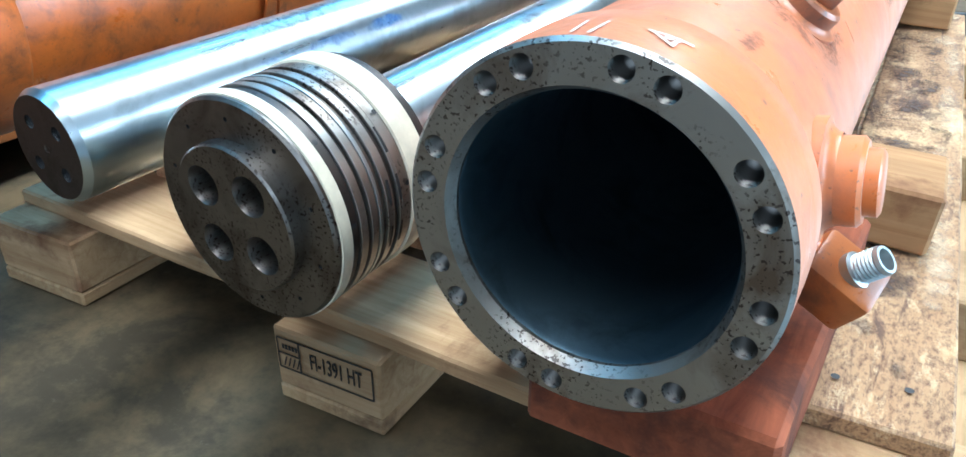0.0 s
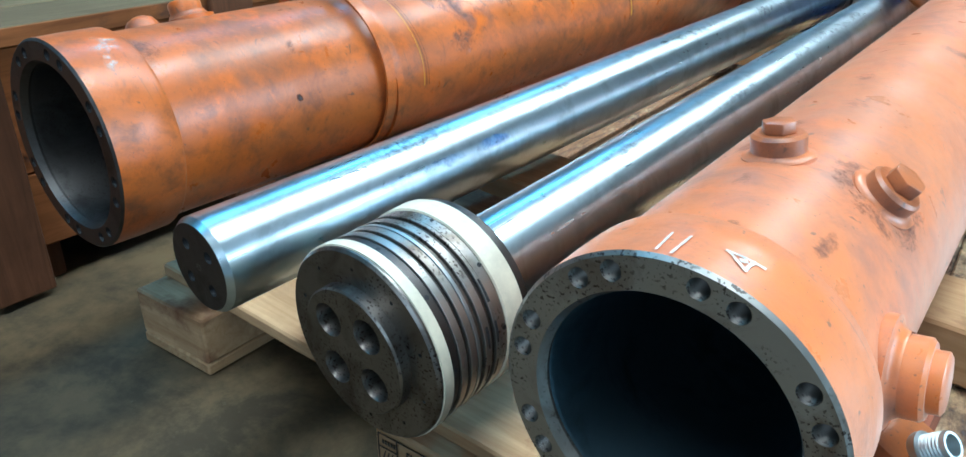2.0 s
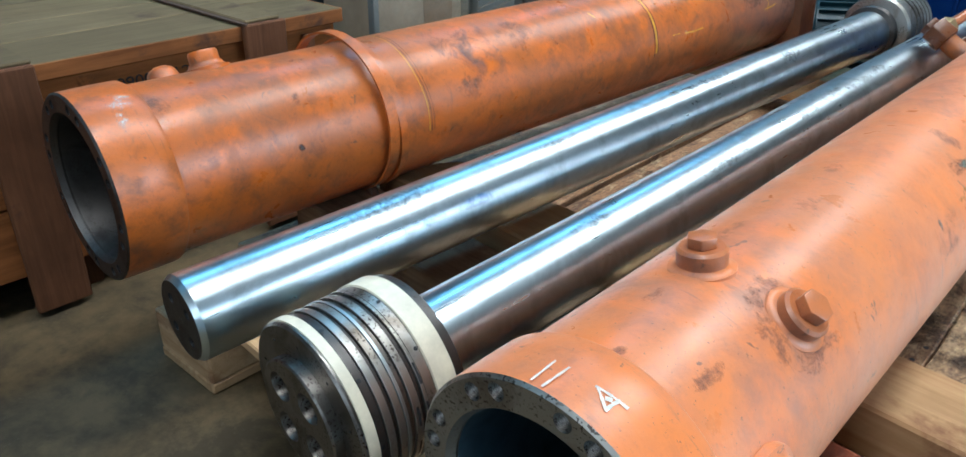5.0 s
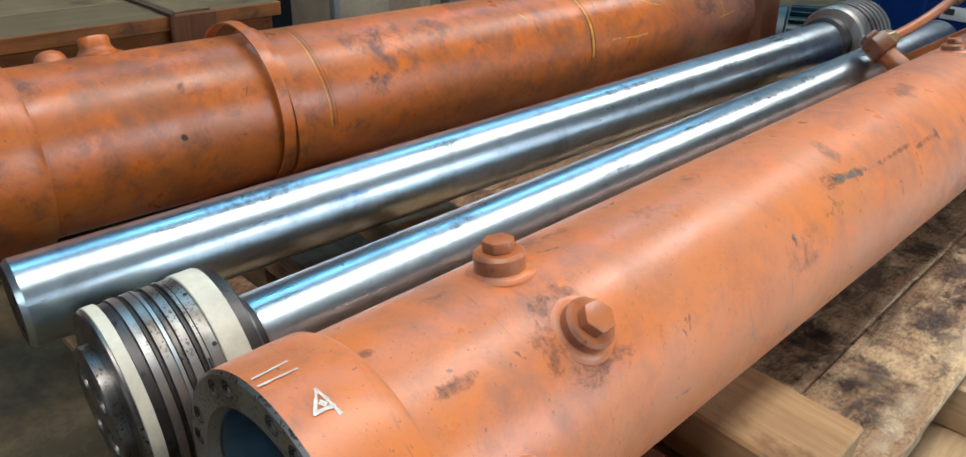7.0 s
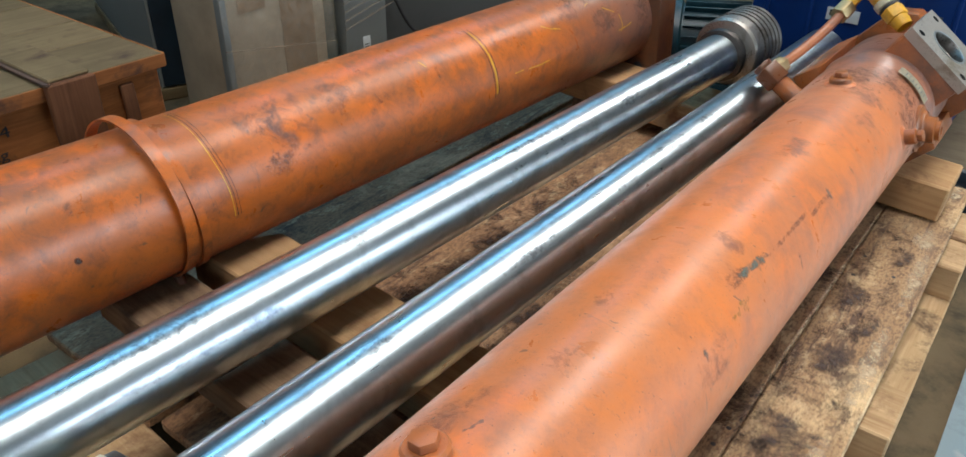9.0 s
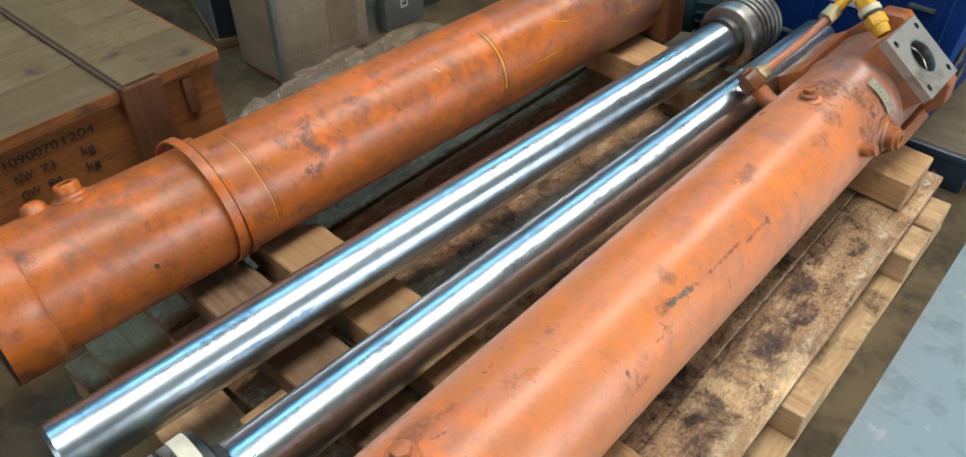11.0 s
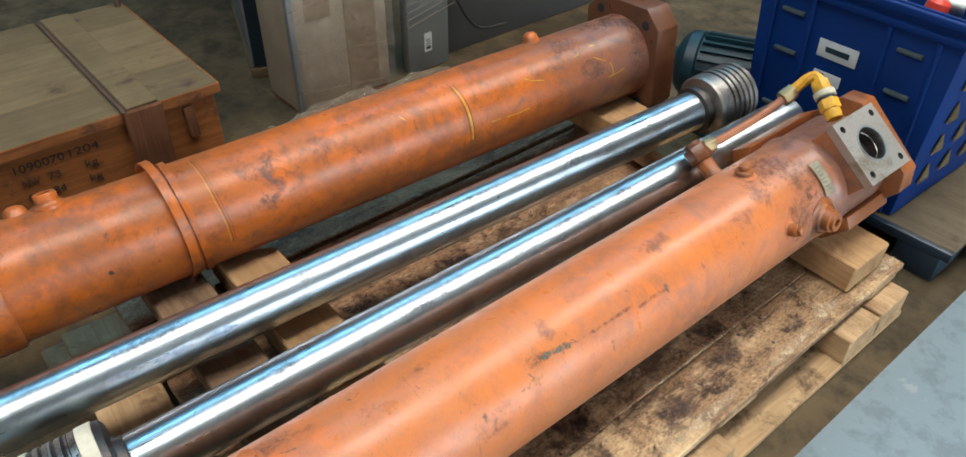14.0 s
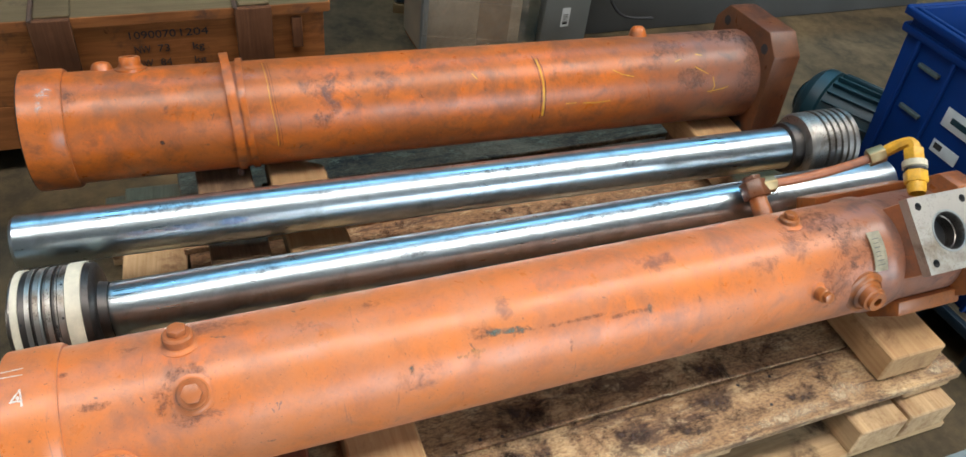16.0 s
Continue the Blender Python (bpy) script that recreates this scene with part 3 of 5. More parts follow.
def bolt_circle(radius, angles):
    return [(radius * math.cos(radians(a)), radius * math.sin(radians(a))) for a in angles]


PAIRS = [29 + 45.2 * k + d for k in range(8) for d in (-7, 7)]


def end_flange(parent, outer, bore, circle, depth, paint, hole_r=0.0085, face_material=None):
    """The thick drilled ring at a barrel's open end, its outside painted, its face bare."""
    holes = bolt_circle(circle, PAIRS)
    bm = drilled_face(0.0, outer - 0.003, bore + 0.006, [(x, z, hole_r) for x, z in holes])
    lathe([(outer - 0.003, 0.0), (outer, 0.003)], 96, False, bm)
    lathe([(bore + 0.006, 0.0), (bore + 0.0015, 0.009), (bore + 0.0015, 0.012)], 96, False, bm)
    bmesh.ops.remove_doubles(bm, verts=bm.verts, dist=0.00005)
    face = part("end_face", bm, face_material or STEEL_FACE, parent, "bare machined steel end face with threaded holes", sharp=25)
    # with a given face material the threads go black, as painted hole shade
    threaded_holes(face, holes, 0.0, hole_r, 0.028, STEEL if face_material is None else BLACK)
    part("collar", lathe([(outer, 0.003), (outer + 0.0006, 0.05), (outer, depth - 0.006), (outer - 0.004, depth), (outer - 0.012, depth + 0.001)], 96), paint, parent)


def boss_with_bolt(parent, angle, s, r, boss_r, boss_h, hex_r, hex_h, paint, turn=0.0):
    ob = part("threaded_boss", lathe([(boss_r, -0.012), (boss_r, 0.004), (boss_r, boss_h - 0.003), (boss_r - 0.003, boss_h), (0, boss_h)], 40), paint, parent, "", outward(angle, s, r))
    part("weld_bead", weld(boss_r - 0.001, 0.009), ORANGE, ob, "", pose(0, 0.0, 0))
    part("hex_plug", hex_bolt(hex_r, hex_h), paint, ob, "", pose(0, boss_h, 0, 0, turn, 0))
    return ob


A0, A1 = (-0.147, 0.515, 0.349), (-0.118, 2.36, 0.369)
barrel_a = thing("hydraulic_cylinder", axis_pose(A0, A1), "orange painted hydraulic cylinder barrel with open drilled end", "hydraulic cylinder", "hydraulic cylinders on the pallet")
RA = 0.1265
end_flange(barrel_a, 0.1345, 0.099, 0.120, 0.082, ORANGE)
part("barrel", lathe([(RA, 0.079), (RA, 0.4), (RA, 0.8), (RA, 1.2), (RA, 1.52)], 96), ORANGE, barrel_a)
PORT_ANGLE, PORT_S = radians(53.5), 1.787
bm = lathe([(RA, 1.52), (RA, 1.662), (RA + 0.004, 1.668), (RA + 0.005, 1.70), (RA + 0.001, 1.71)] + [(RA - 0.001, 1.73 + 0.008 * k) for k in range(14)] + [(RA - 0.002, 1.90)], 96)
# the port goes through the tube's wall
across = Vector((-math.sin(PORT_ANGLE), 0, math.cos(PORT_ANGLE)))
outwards = Vector((math.cos(PORT_ANGLE), 0, math.sin(PORT_ANGLE)))
gone = [f for f in bm.faces if f.calc_center_median().dot(outwards) > 0 and math.hypot(f.calc_center_median().dot(across), f.calc_center_median().y - PORT_S) < 0.045]
bmesh.ops.delete(bm, geom=gone, context="FACES")
part("barrel_end", bm, ORANGE, barrel_a)
part("bore", lathe([(0.1005, 0.012), (0.0990, 0.016), (0.0985, 0.12), (0.0985, 1.70), (0, 1.70)], 96), BORE, barrel_a, "dark honed steel bore")
boss_with_bolt(barrel_a, 98, 0.258, RA, 0.0245, 0.020, 0.0155, 0.011, ORANGE_FITTING, 10)
boss_with_bolt(barrel_a, 54, 0.268, RA, 0.0245, 0.016, 0.0165, 0.012, ORANGE_FITTING, 40)
boss_with_bolt(barrel_a, 99, 1.469, RA, 0.021, 0.014, 0.0135, 0.010, ORANGE_DIRTY)
boss_with_bolt(barrel_a, 22.5, 1.474, RA, 0.015, 0.024, 0.0125, 0.010, ORANGE_DIRTY, 15)
port = part("port_boss", lathe([(0.040, -0.02), (0.034, 0.010), (0.032, 0.012), (0.032, 0.036), (0.029, 0.039), (0.024, 0.039), (0.024, 0.048), (0.021, 0.050), (0, 0.050)], 48), ORANGE, barrel_a, "", outward(8, 0.138, RA - 0.012))
part("weld_bead", weld(0.033, 0.012), ORANGE, port, "", pose(0, 0.014, 0))
port2 = part("port_boss", lathe([(0.042, -0.02), (0.034, 0.010), (0.027, 0.014), (0.027, 0.030), (0.021, 0.032), (0.021, 0.040), (0.010, 0.040), (0.009, 0.020), (0, 0.020)], 40), ORANGE_DIRTY, barrel_a, "", outward(10, 1.604, RA - 0.003))
part("weld_bead", weld(0.036, 0.012), ORANGE_DIRTY, port2, "", pose(0, 0.002, 0))
# name plate bent round the tube
bm = bmesh.new()
rows = []
for k in range(9):
    a = radians(31 + 37 * k / 8)
    rows.append([bm.verts.new(((RA + 0.0062) * math.cos(a), y, (RA + 0.0062) * math.sin(a))) for y in (1.618, 1.652)])
for a, b in zip(rows, rows[1:]):
    bm.faces.new((a[0], a[1], b[1], b[0]))
bmesh.ops.solidify(bm, geom=bm.faces[:], thickness=0.0015)
tag_plate = part("name_plate", bm, TAG, barrel_a, "scratched metal name plate")
bm = bmesh.new()
for k in range(7):
    stroke_on(RA + 0.0065, [(37 + k * 4, 1.624), (37 + k * 4, 1.624 + 0.008 + 0.014 * random.random())], 0.0022, 0.0009, bm)
part("engraved_line", bm, GREY_CABINET, tag_plate)

# far head of barrel A: drilled square plate on edge, port block with a grey face
OCT = [(0.172 * math.cos(radians(a)), 0.172 * math.sin(radians(a))) for a in (5 - 9, 5 + 9, 95 - 9, 95 + 9, 185 - 9, 185 + 9, 275 - 9, 275 + 9)]
head = part("head_plate", prism(OCT, 1.885, 1.945, 0.004), ORANGE_DIRTY, barrel_a, "thick orange head plate with cut corners")
# flat black discs paint the shade of bolt holes onto the plate
for a in (50 - 29, 50 + 29, 140 + 29, 320 - 29):
    x, z = 0.138 * math.cos(radians(a)), 0.138 * math.sin(radians(a))
    part("bolt_hole", lathe([(0.0145, -0.0006), (0.0125, -0.0012), (0.0, -0.0012)], 20), BLACK, head, "", pose(x, 1.885, z))
bm = box((0.158, 0.12, 0.166), (0, 0, 0), 0.006)
bmesh.ops.delete(bm, geom=[f for f in bm.faces if abs(f.normal.y) > 0.9], context="FACES")
pb = part("port_block", bm, ORANGE_FITTING, barrel_a, "", outward(53.5, PORT_S, 0.106))
plate_holes = [(x, z, 0.0085) for x in (-0.0615, 0.0615) for z in (-0.062, 0.062)]
# square drilled face: outline and holes filled as one flat sheet, then given edges
bm = bmesh.new()
edges = []
sq = [bm.verts.new((x, 0.022, z)) for x, z in ((-0.083, -0.085), (0.083, -0.085), (0.083, 0.085), (-0.083, 0.085))]
edges += [bm.edges.new((sq[k], sq[(k + 1) % 4])) for k in range(4)]
for cx, cz, r, count in [(0, 0, 0.041, 48)] + [(x, z, r, 20) for x, z, r in plate_holes]:
    vs = [bm.verts.new((cx + r * math.cos(2 * math.pi * k / count), 0.022, cz + r * math.sin(2 * math.pi * k / count))) for k in range(count)]
    edges += [bm.edges.new((vs[k], vs[(k + 1) % count])) for k in range(count)]
bmesh.ops.triangle_fill(bm, use_beauty=True, use_dissolve=False, edges=edges)
low = [bm.verts.new((v.co.x, 0.0, v.co.z)) for v in sq]
for k in range(4):
    bm.faces.new((sq[k], sq[(k + 1) % 4], low[(k + 1) % 4], low[k]))
face_plate = part("port_face_plate", bm, PLATE_STEEL, pb, "bare grey steel port plate", pose(0, 0.048, 0), sharp=25)
# these threads are black: the shade in the holes is their colour
for x, z, r in plate_holes:
    part("threaded_hole", thread(r, 0.014), BLACK, pb, "", pose(x, 0.070, z, 180, 0, 0))
part("port_opening", lathe([(0.0425, 0.0012), (0.0405, 0.0008), (0.0390, -0.002), (0.0380, -0.020), (0.0360, -0.022), (0.0360, -0.046)], 48), STEEL, pb, "", pose(0, 0.070, 0))
# black disc closes the short port and paints its depth as shade
part("port_depth", lathe([(0.037, -0.0462), (0, -0.0464)], 48), BLACK, pb, "", pose(0, 0.070, 0))
part("port_ring", lathe([(0.0455, 0.0), (0.0455, 0.0016), (0.0415, 0.0016), (0.0405, 0.0)], 48), ZINC, pb, "", pose(0, 0.070, 0))
# lugs beside the port block
part("rib", prism([(0.0, -0.1), (0.135, -0.03), (0.15, -0.06), (0.09, -0.125)], 1.72, 1.90, 0.004), ORANGE_DIRTY, barrel_a)
part("rib", prism([(-0.10, 0.05), (-0.135, 0.02), (-0.155, 0.06), (-0.10, 0.10)], 1.62, 1.90, 0.004), ORANGE_DIRTY, barrel_a)

# marks on barrel A
RC = 0.1351
for pts, w in (([(97, 0.006), (97.7, 0.037)], 0.0026), ([(92.3, 0.005), (91.9, 0.037)], 0.0026), ([(81, 0.034), (75, 0.036), (69, 0.037)], 0.0036), ([(80, 0.034), (76, 0.027), (72.5, 0.021)], 0.0032), ([(73, 0.021), (73, 0.030), (72.5, 0.038)], 0.0036), ([(76, 0.030), (74, 0.033)], 0.0050)):
    part("chalk_stroke", stroke_on(RC, pts, w), CHALK, barrel_a, "white chalk stroke")
for ang, s, w, l, seed, mt in (
    (54.5, 0.748, 0.034, 0.046, 3.1, BROWN_PATCH), (51, 0.785, 0.014, 0.09, 8.3, GREEN_PATCH), (48.6, 0.824, 0.014, 0.026, 5.5, GREEN_PATCH), (44, 1.080, 0.026, 0.010, 2.2, GREEN_PATCH),
    (42.5, 1.190, 0.016, 0.012, 7.9, GREEN_PATCH), (70, 0.80, 0.060, 0.035, 4.4, GREY_PATCH), (99.4, 0.577, 0.026, 0.034, 6.1, GREY_PATCH), (37, 0.614, 0.030, 0.010, 9.7, GREEN_PATCH),
    (38, 0.727, 0.020, 0.050, 1.2, YELLOW_PATCH), (26.5, 0.912, 0.028, 0.009, 1.9, GREEN_PATCH), (47, 0.93, 0.008, 0.17, 11.3, BROWN_PATCH), (43, 1.03, 0.010, 0.12, 12.1, BROWN_PATCH),
    (88, 0.09, 0.010, 0.018, 13.4, BROWN_PATCH), (60, 0.13, 0.016, 0.05, 14.2, BROWN_PATCH), (100, 0.18, 0.012, 0.05, 15.7, GREY_PATCH), (85, 0.45, 0.05, 0.05, 16.9, GREY_PATCH),
    (70, 0.268, 0.03, 0.08, 21.0, BROWN_PATCH), (38, 0.268, 0.03, 0.08, 22.0, BROWN_PATCH), (54, 0.225, 0.06, 0.03, 23.0, BROWN_PATCH), (60, 1.58, 0.12, 0.12, 24.0, BROWN_PATCH), (95, 1.52, 0.12, 0.16, 25.0, BROWN_PATCH), (26, 1.53, 0.10, 0.12, 26.0, BROWN_PATCH), (75, 1.44, 0.09, 0.08, 27.0, GREY_PATCH), (110, 0.30, 0.05, 0.12, 28.0, GREY_PATCH), (30, 0.62, 0.05, 0.08, 17.7, GREY_PATCH), (84, 1.12, 0.06, 0.10, 18.2, GREY_PATCH), (60, 1.36, 0.05, 0.08, 19.1, GREY_PATCH)):
    part("paint_scuff", patch_on(RA, ang, s, w, l, seed), mt, barrel_a)

# elbow block with a zinc nipple low on barrel A
FIT_M = outward(-31, 0.186, RA + 0.024) @ pose(0, 0, 0, 0, 25, 0)
fit = part("elbow_fitting", box((0.050, 0.060, 0.048), (0, 0.018, 0), 0.006), ORANGE_DIRTY, barrel_a, "", FIT_M)
part("neck", lathe([(0.032, -0.030), (0.026, 0.000), (0.022, 0.008), (0.022, 0.03)], 32), ORANGE, fit, "", pose(0, -0.02, 0))
NIP = Vector((0.158, 0.178, -0.070))
nip = part("nipple", lathe([(0.0150, -0.012), (0.0150, 0.004), (0.0110, 0.006)], 32), ZINC, fit, "zinc plated threaded nipple", FIT_M.inverted() @ axis_pose(NIP, NIP + Vector((0.62, -0.16, 0.60))))
part("nipple_thread", thread(0.0124, 0.020, 0.0032, False, False, 28), ZINC, nip, "", pose(0, 0.005, 0))
part("nipple_bore", lathe([(0.0120, 0.0245), (0.0112, 0.0275), (0.0088, 0.0275), (0.0075, 0.014), (0, 0.012)], 28), ZINC, nip)

# pipe with hose fittings from barrel A to its head
stub = part("pipe_stub", lathe([(0.026, -0.02), (0.021, 0.006), (0.019, 0.055)], 28), ORANGE_DIRTY, barrel_a, "", outward(148, 1.492, RA - 0.004))
part("hex_nut", prism(hexagon(0.031, 5), 0.046, 0.086, 0.003), HEAD_BROWN, stub, "rusty brown hexagon nut")
part("hex_cap", prism(hexagon(0.021, 20), 0.086, 0.098, 0.002), HEAD_BROWN, stub)
inv = barrel_a.matrix_basis.inverted()


def local(p):
    return tuple(inv @ Vector(p))


pipe = part("pipe", tube_along([local(p) for p in ((-0.287, 2.005, 0.470), (-0.281, 2.060, 0.477), (-0.268, 2.135, 0.492), (-0.249, 2.215, 0.521), (-0.233, 2.290, 0.556))], 0.0105), ORANGE_FITTING, barrel_a, "orange painted steel pipe")
n1 = axis_pose(local((-0.286, 2.025, 0.472)), local((-0.281, 2.060, 0.477)))
part("hex_nut", prism(hexagon(0.0205, 0), -0.004, 0.032, 0.002), BRASS_NUT, pipe, "", n1)
n2 = axis_pose(local((-0.241, 2.266, 0.543)), local((-0.227, 2.316, 0.570)))
part("hex_nut", prism(hexagon(0.0215, 0), -0.004, 0.032, 0.002), BRASS_NUT, pipe, "", n2)
elbow = part("elbow", tube_along([local(p) for p in ((-0.233, 2.288, 0.558), (-0.219, 2.309, 0.587), (-0.203, 2.320, 0.600), (-0.181, 2.314, 0.591), (-0.120, 2.287, 0.550))], 0.0135, 8), YELLOW, barrel_a, "yellow painted pipe elbow")
n3 = axis_pose(local((-0.193, 2.318, 0.597)), local((-0.105, 2.279, 0.539)))
part("hex_nut", prism(hexagon(0.0225, 0), 0.006, 0.034, 0.002), YELLOW, elbow, "", n3)
part("lock_ring", lathe([(0.019, 0.034), (0.0255, 0.036), (0.0255, 0.050), (0.019, 0.052)], 28), TAG, elbow, "", n3)
part("seal_ring", lathe([(0.019, 0.052), (0.0225, 0.053), (0.0225, 0.058), (0.019, 0.059)], 28), BLACK, elbow, "", n3)
part("hex_nut", prism(hexagon(0.0250, 20), 0.059, 0.086, 0.002), YELLOW, elbow, "", n3)
part("seal_ring", lathe([(0.018, 0.086), (0.0195, 0.087), (0.0195, 0.098), (0.017, 0.110)], 28), YELLOW, elbow, "", n3)

# ---- second barrel (B) ----
B0, B1 = (-0.9650, 0.515, 0.3866), (-0.8704, 2.30, 0.3925)
barrel_b = thing("hydraulic_cylinder", axis_pose(B0, B1), "older orange hydraulic cylinder barrel with scratched paint and hoops", "hydraulic cylinder", "hydraulic cylinders on the pallet")
RB = 0.1275
end_flange(barrel_b, 0.1365, 0.104, 0.122, 0.089, ORANGE_OLD, 0.007, STEEL_DARK)
part("barrel", lathe([(RB, 0.085), (RB, 0.5), (RB, 0.9), (RB, 1.3), (RB, 1.89)], 96), ORANGE_OLD, barrel_b)
# this bore takes the end face's dark steel, darker than the other bore
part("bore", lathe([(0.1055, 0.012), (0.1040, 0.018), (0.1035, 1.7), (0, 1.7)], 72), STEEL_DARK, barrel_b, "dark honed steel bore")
# sprung hoops of flat bar
hoop = lathe([(RB + 0.010, 0), (RB + 0.0135, 0), (RB + 0.0135, 0.020), (RB + 0.010, 0.020)], 72, True)
part("hoop", hoop, ORANGE_OLD, barrel_b, "", pose(0.0, 0.430, 0.009, 2, 0, 2))
hoop = lathe([(RB + 0.001, 0), (RB + 0.006, 0), (RB + 0.006, 0.015), (RB + 0.001, 0.015)], 72, True)
part("hoop", hoop, ORANGE_OLD, barrel_b, "", pose(0, 0.468, 0.001, 5, 0, -2))
for ds, mt, wide in ((0.0, YELLOW, 0.0020), (0.005, BROWN_RUST_GAP, 0.0016), (0.011, BROWN_RUST_GAP, 0.0012)):
    part("seam_line", stroke_on(RB, [(98, 0.518 + ds), (70, 0.522 + ds), (40, 0.524 + ds), (14, 0.530 + ds), (-6, 0.531 + ds)], wide), mt, barrel_b)
part("clamp_bolt", prism(hexagon(0.010, 12), -0.004, 0.016, 0.0015), HEAD_BROWN, barrel_b, "", outward(-58, 0.441, RB + 0.008))
noz = part("nozzle", lathe([(0.034, -0.02), (0.026, 0.006), (0.023, 0.008), (0.023, 0.024), (0.021, 0.027), (0.013, 0.027), (0.012, 0.008), (0, 0.008)], 36), ORANGE_OLD, barrel_b, "", outward(111, 0.229, RB))
part("weld_bead", weld(0.025, 0.011), ORANGE_OLD, noz, "", pose(0, 0.002, 0))
part("lifting_boss", lathe([(0.030, -0.02), (0.022, 0.008), (0.018, 0.014), (0.010, 0.018), (0, 0.019)], 32), ORANGE_OLD, barrel_b, "", outward(119, 0.166, RB))
part("lifting_boss", lathe([(0.032, -0.02), (0.022, 0.010), (0.020, 0.018), (0.012, 0.026), (0, 0.028)], 32), ORANGE_OLD, barrel_b, "", outward(112, 1.545, RB))
bm = stroke_on(RB, [(70, 1.200), (56, 1.204), (40, 1.207), (22, 1.207), (0, 1.205)], 0.006)
part("paint_line", bm, YELLOW, barrel_b, "yellow paint line")
bm = stroke_on(RB, [(76, 1.192), (60, 1.197), (40, 1.200), (-3, 1.198)], 0.0022, 0.0009)
stroke_on(RB, [(74, 1.205), (60, 1.210), (40, 1.213), (0, 1.211)], 0.0022, 0.0009, bm)
part("paint_line", bm, INK, barrel_b)
for pts in ([(30, 1.715), (18, 1.722), (10, 1.712)], [(12, 1.700), (14, 1.745), (16, 1.765)], [(60, 1.67), (58, 1.69)], [(48, 1.41), (42, 1.435), (38, 1.47)], [(13, 1.27), (13, 1.30)], [(12, 1.32), (11, 1.36), (12, 1.40)], [(57, 1.02), (50, 1.03)], [(44, 1.66), (34, 1.70)], [(52, 1.60), (55, 1.62)]):
    part("scratch", stroke_on(RB, pts, 0.003, 0.0007), YELLOW, barrel_b)
for ang, s, w, l, seed, mt in (
    (44, 0.296, 0.020, 0.018, 2.4, BROWN_PATCH), (60, 0.66, 0.09, 0.13, 4.2, GREY_PATCH), (52, 0.80, 0.07, 0.09, 5.9, GREY_PATCH), (35, 0.88, 0.018, 0.02, 7.7, BROWN_PATCH), (24, 0.70, 0.012, 0.010, 3.3, BROWN_PATCH),
    (40, 1.05, 0.035, 0.012, 6.6, BROWN_PATCH), (70, 1.60, 0.09, 0.12, 8.1, BROWN_PATCH), (55, 1.52, 0.06, 0.10, 9.2, GREY_PATCH), (30, 1.66, 0.07, 0.12, 10.4, BROWN_PATCH), (77, 0.34, 0.014, 0.03, 11.8, BROWN_PATCH), (80, 1.83, 0.10, 0.09, 31.0, OIL_PATCH), (48, 1.845, 0.09, 0.06, 32.0, BROWN_PATCH), (20, 1.82, 0.08, 0.08, 33.0, BROWN_PATCH), (95, 1.76, 0.10, 0.16, 34.0, BROWN_PATCH), (10.8, 0.279, 0.010, 0.010, 35.0, OIL_PATCH), (47, 0.67, 0.10, 0.12, 36.0, GREY_PATCH), (62, 0.10, 0.05, 0.03, 37.0, BROWN_PATCH), (20, 0.64, 0.05, 0.06, 38.0, BROWN_PATCH)):
    part("paint_scuff", patch_on(RB, ang, s, w, l, seed), mt, barrel_b)
for a, s, w, l, seed in ((68, 0.055, 0.045, 0.034, 2.0), (56, 0.046, 0.020, 0.016, 3.0), (51, 0.044, 0.020, 0.014, 4.0)):
    part("chalk_smudge", patch_on(0.1371, a, s, w, l, seed), CHALK_SMUDGE, barrel_b, "smudged white chalk")
OCT_B = [(0.100, -0.172), (0.150, -0.118), (0.150, 0.118), (0.100, 0.172), (-0.100, 0.172), (-0.150, 0.118), (-0.150, -0.118), (-0.100, -0.172)]
OCT_B = [(x * math.cos(0.06) - z * math.sin(0.06), x * math.sin(0.06) + z * math.cos(0.06)) for x, z in OCT_B]
head_b = part("head_plate", prism(OCT_B, 1.872, 1.960, 0.005), HEAD_BROWN, barrel_b, "thick dirty orange head plate with cut corners")
# bolt holes drawn as black discs, their shade put into the colour
for x, z in ((0.092, 0.128), (-0.098, 0.122), (0.098, -0.122), (-0.092, -0.128)):
    part("bolt_hole", lathe([(0.0150, -0.0006), (0.0130, -0.0012), (0.0, -0.0012)], 20), BLACK, head_b, "", pose(x, 1.872, z))

# ---- chrome rod with plain drilled end ----
R1A, R1B = (-0.652, 0.482, 0.329), (-0.5065, 2.30, 0.383)
rod_plain = thing("piston_rod", axis_pose(R1A, R1B), "polished chrome piston rod with a drilled end and a ringed head", "piston rod", "piston rods on the pallet")
RR = 0.0550
part("rod", lathe([(RR - 0.005, 0.0), (RR, 0.007), (RR, 0.4), (RR, 0.8), (RR, 1.2), (RR, 1.81)], 96), CHROME, rod_plain)
end_holes = bolt_circle(0.029, (40, 130, 220, 310))
face = part("end_face", drilled_face(0.0, RR - 0.005, 0, [(x, z, 0.0068) for x, z in end_holes], 64, hole_n=18), STEEL_DARK, rod_plain, "dark steel end face with four threaded holes")
# rod end threads coloured black for the shade inside the holes
threaded_holes(face, end_holes, 0.0, 0.0068, 0.022, BLACK)
part("centre_mark", lathe([(0.004, -0.0005), (0.0, 0.002)], 16), STEEL, face)
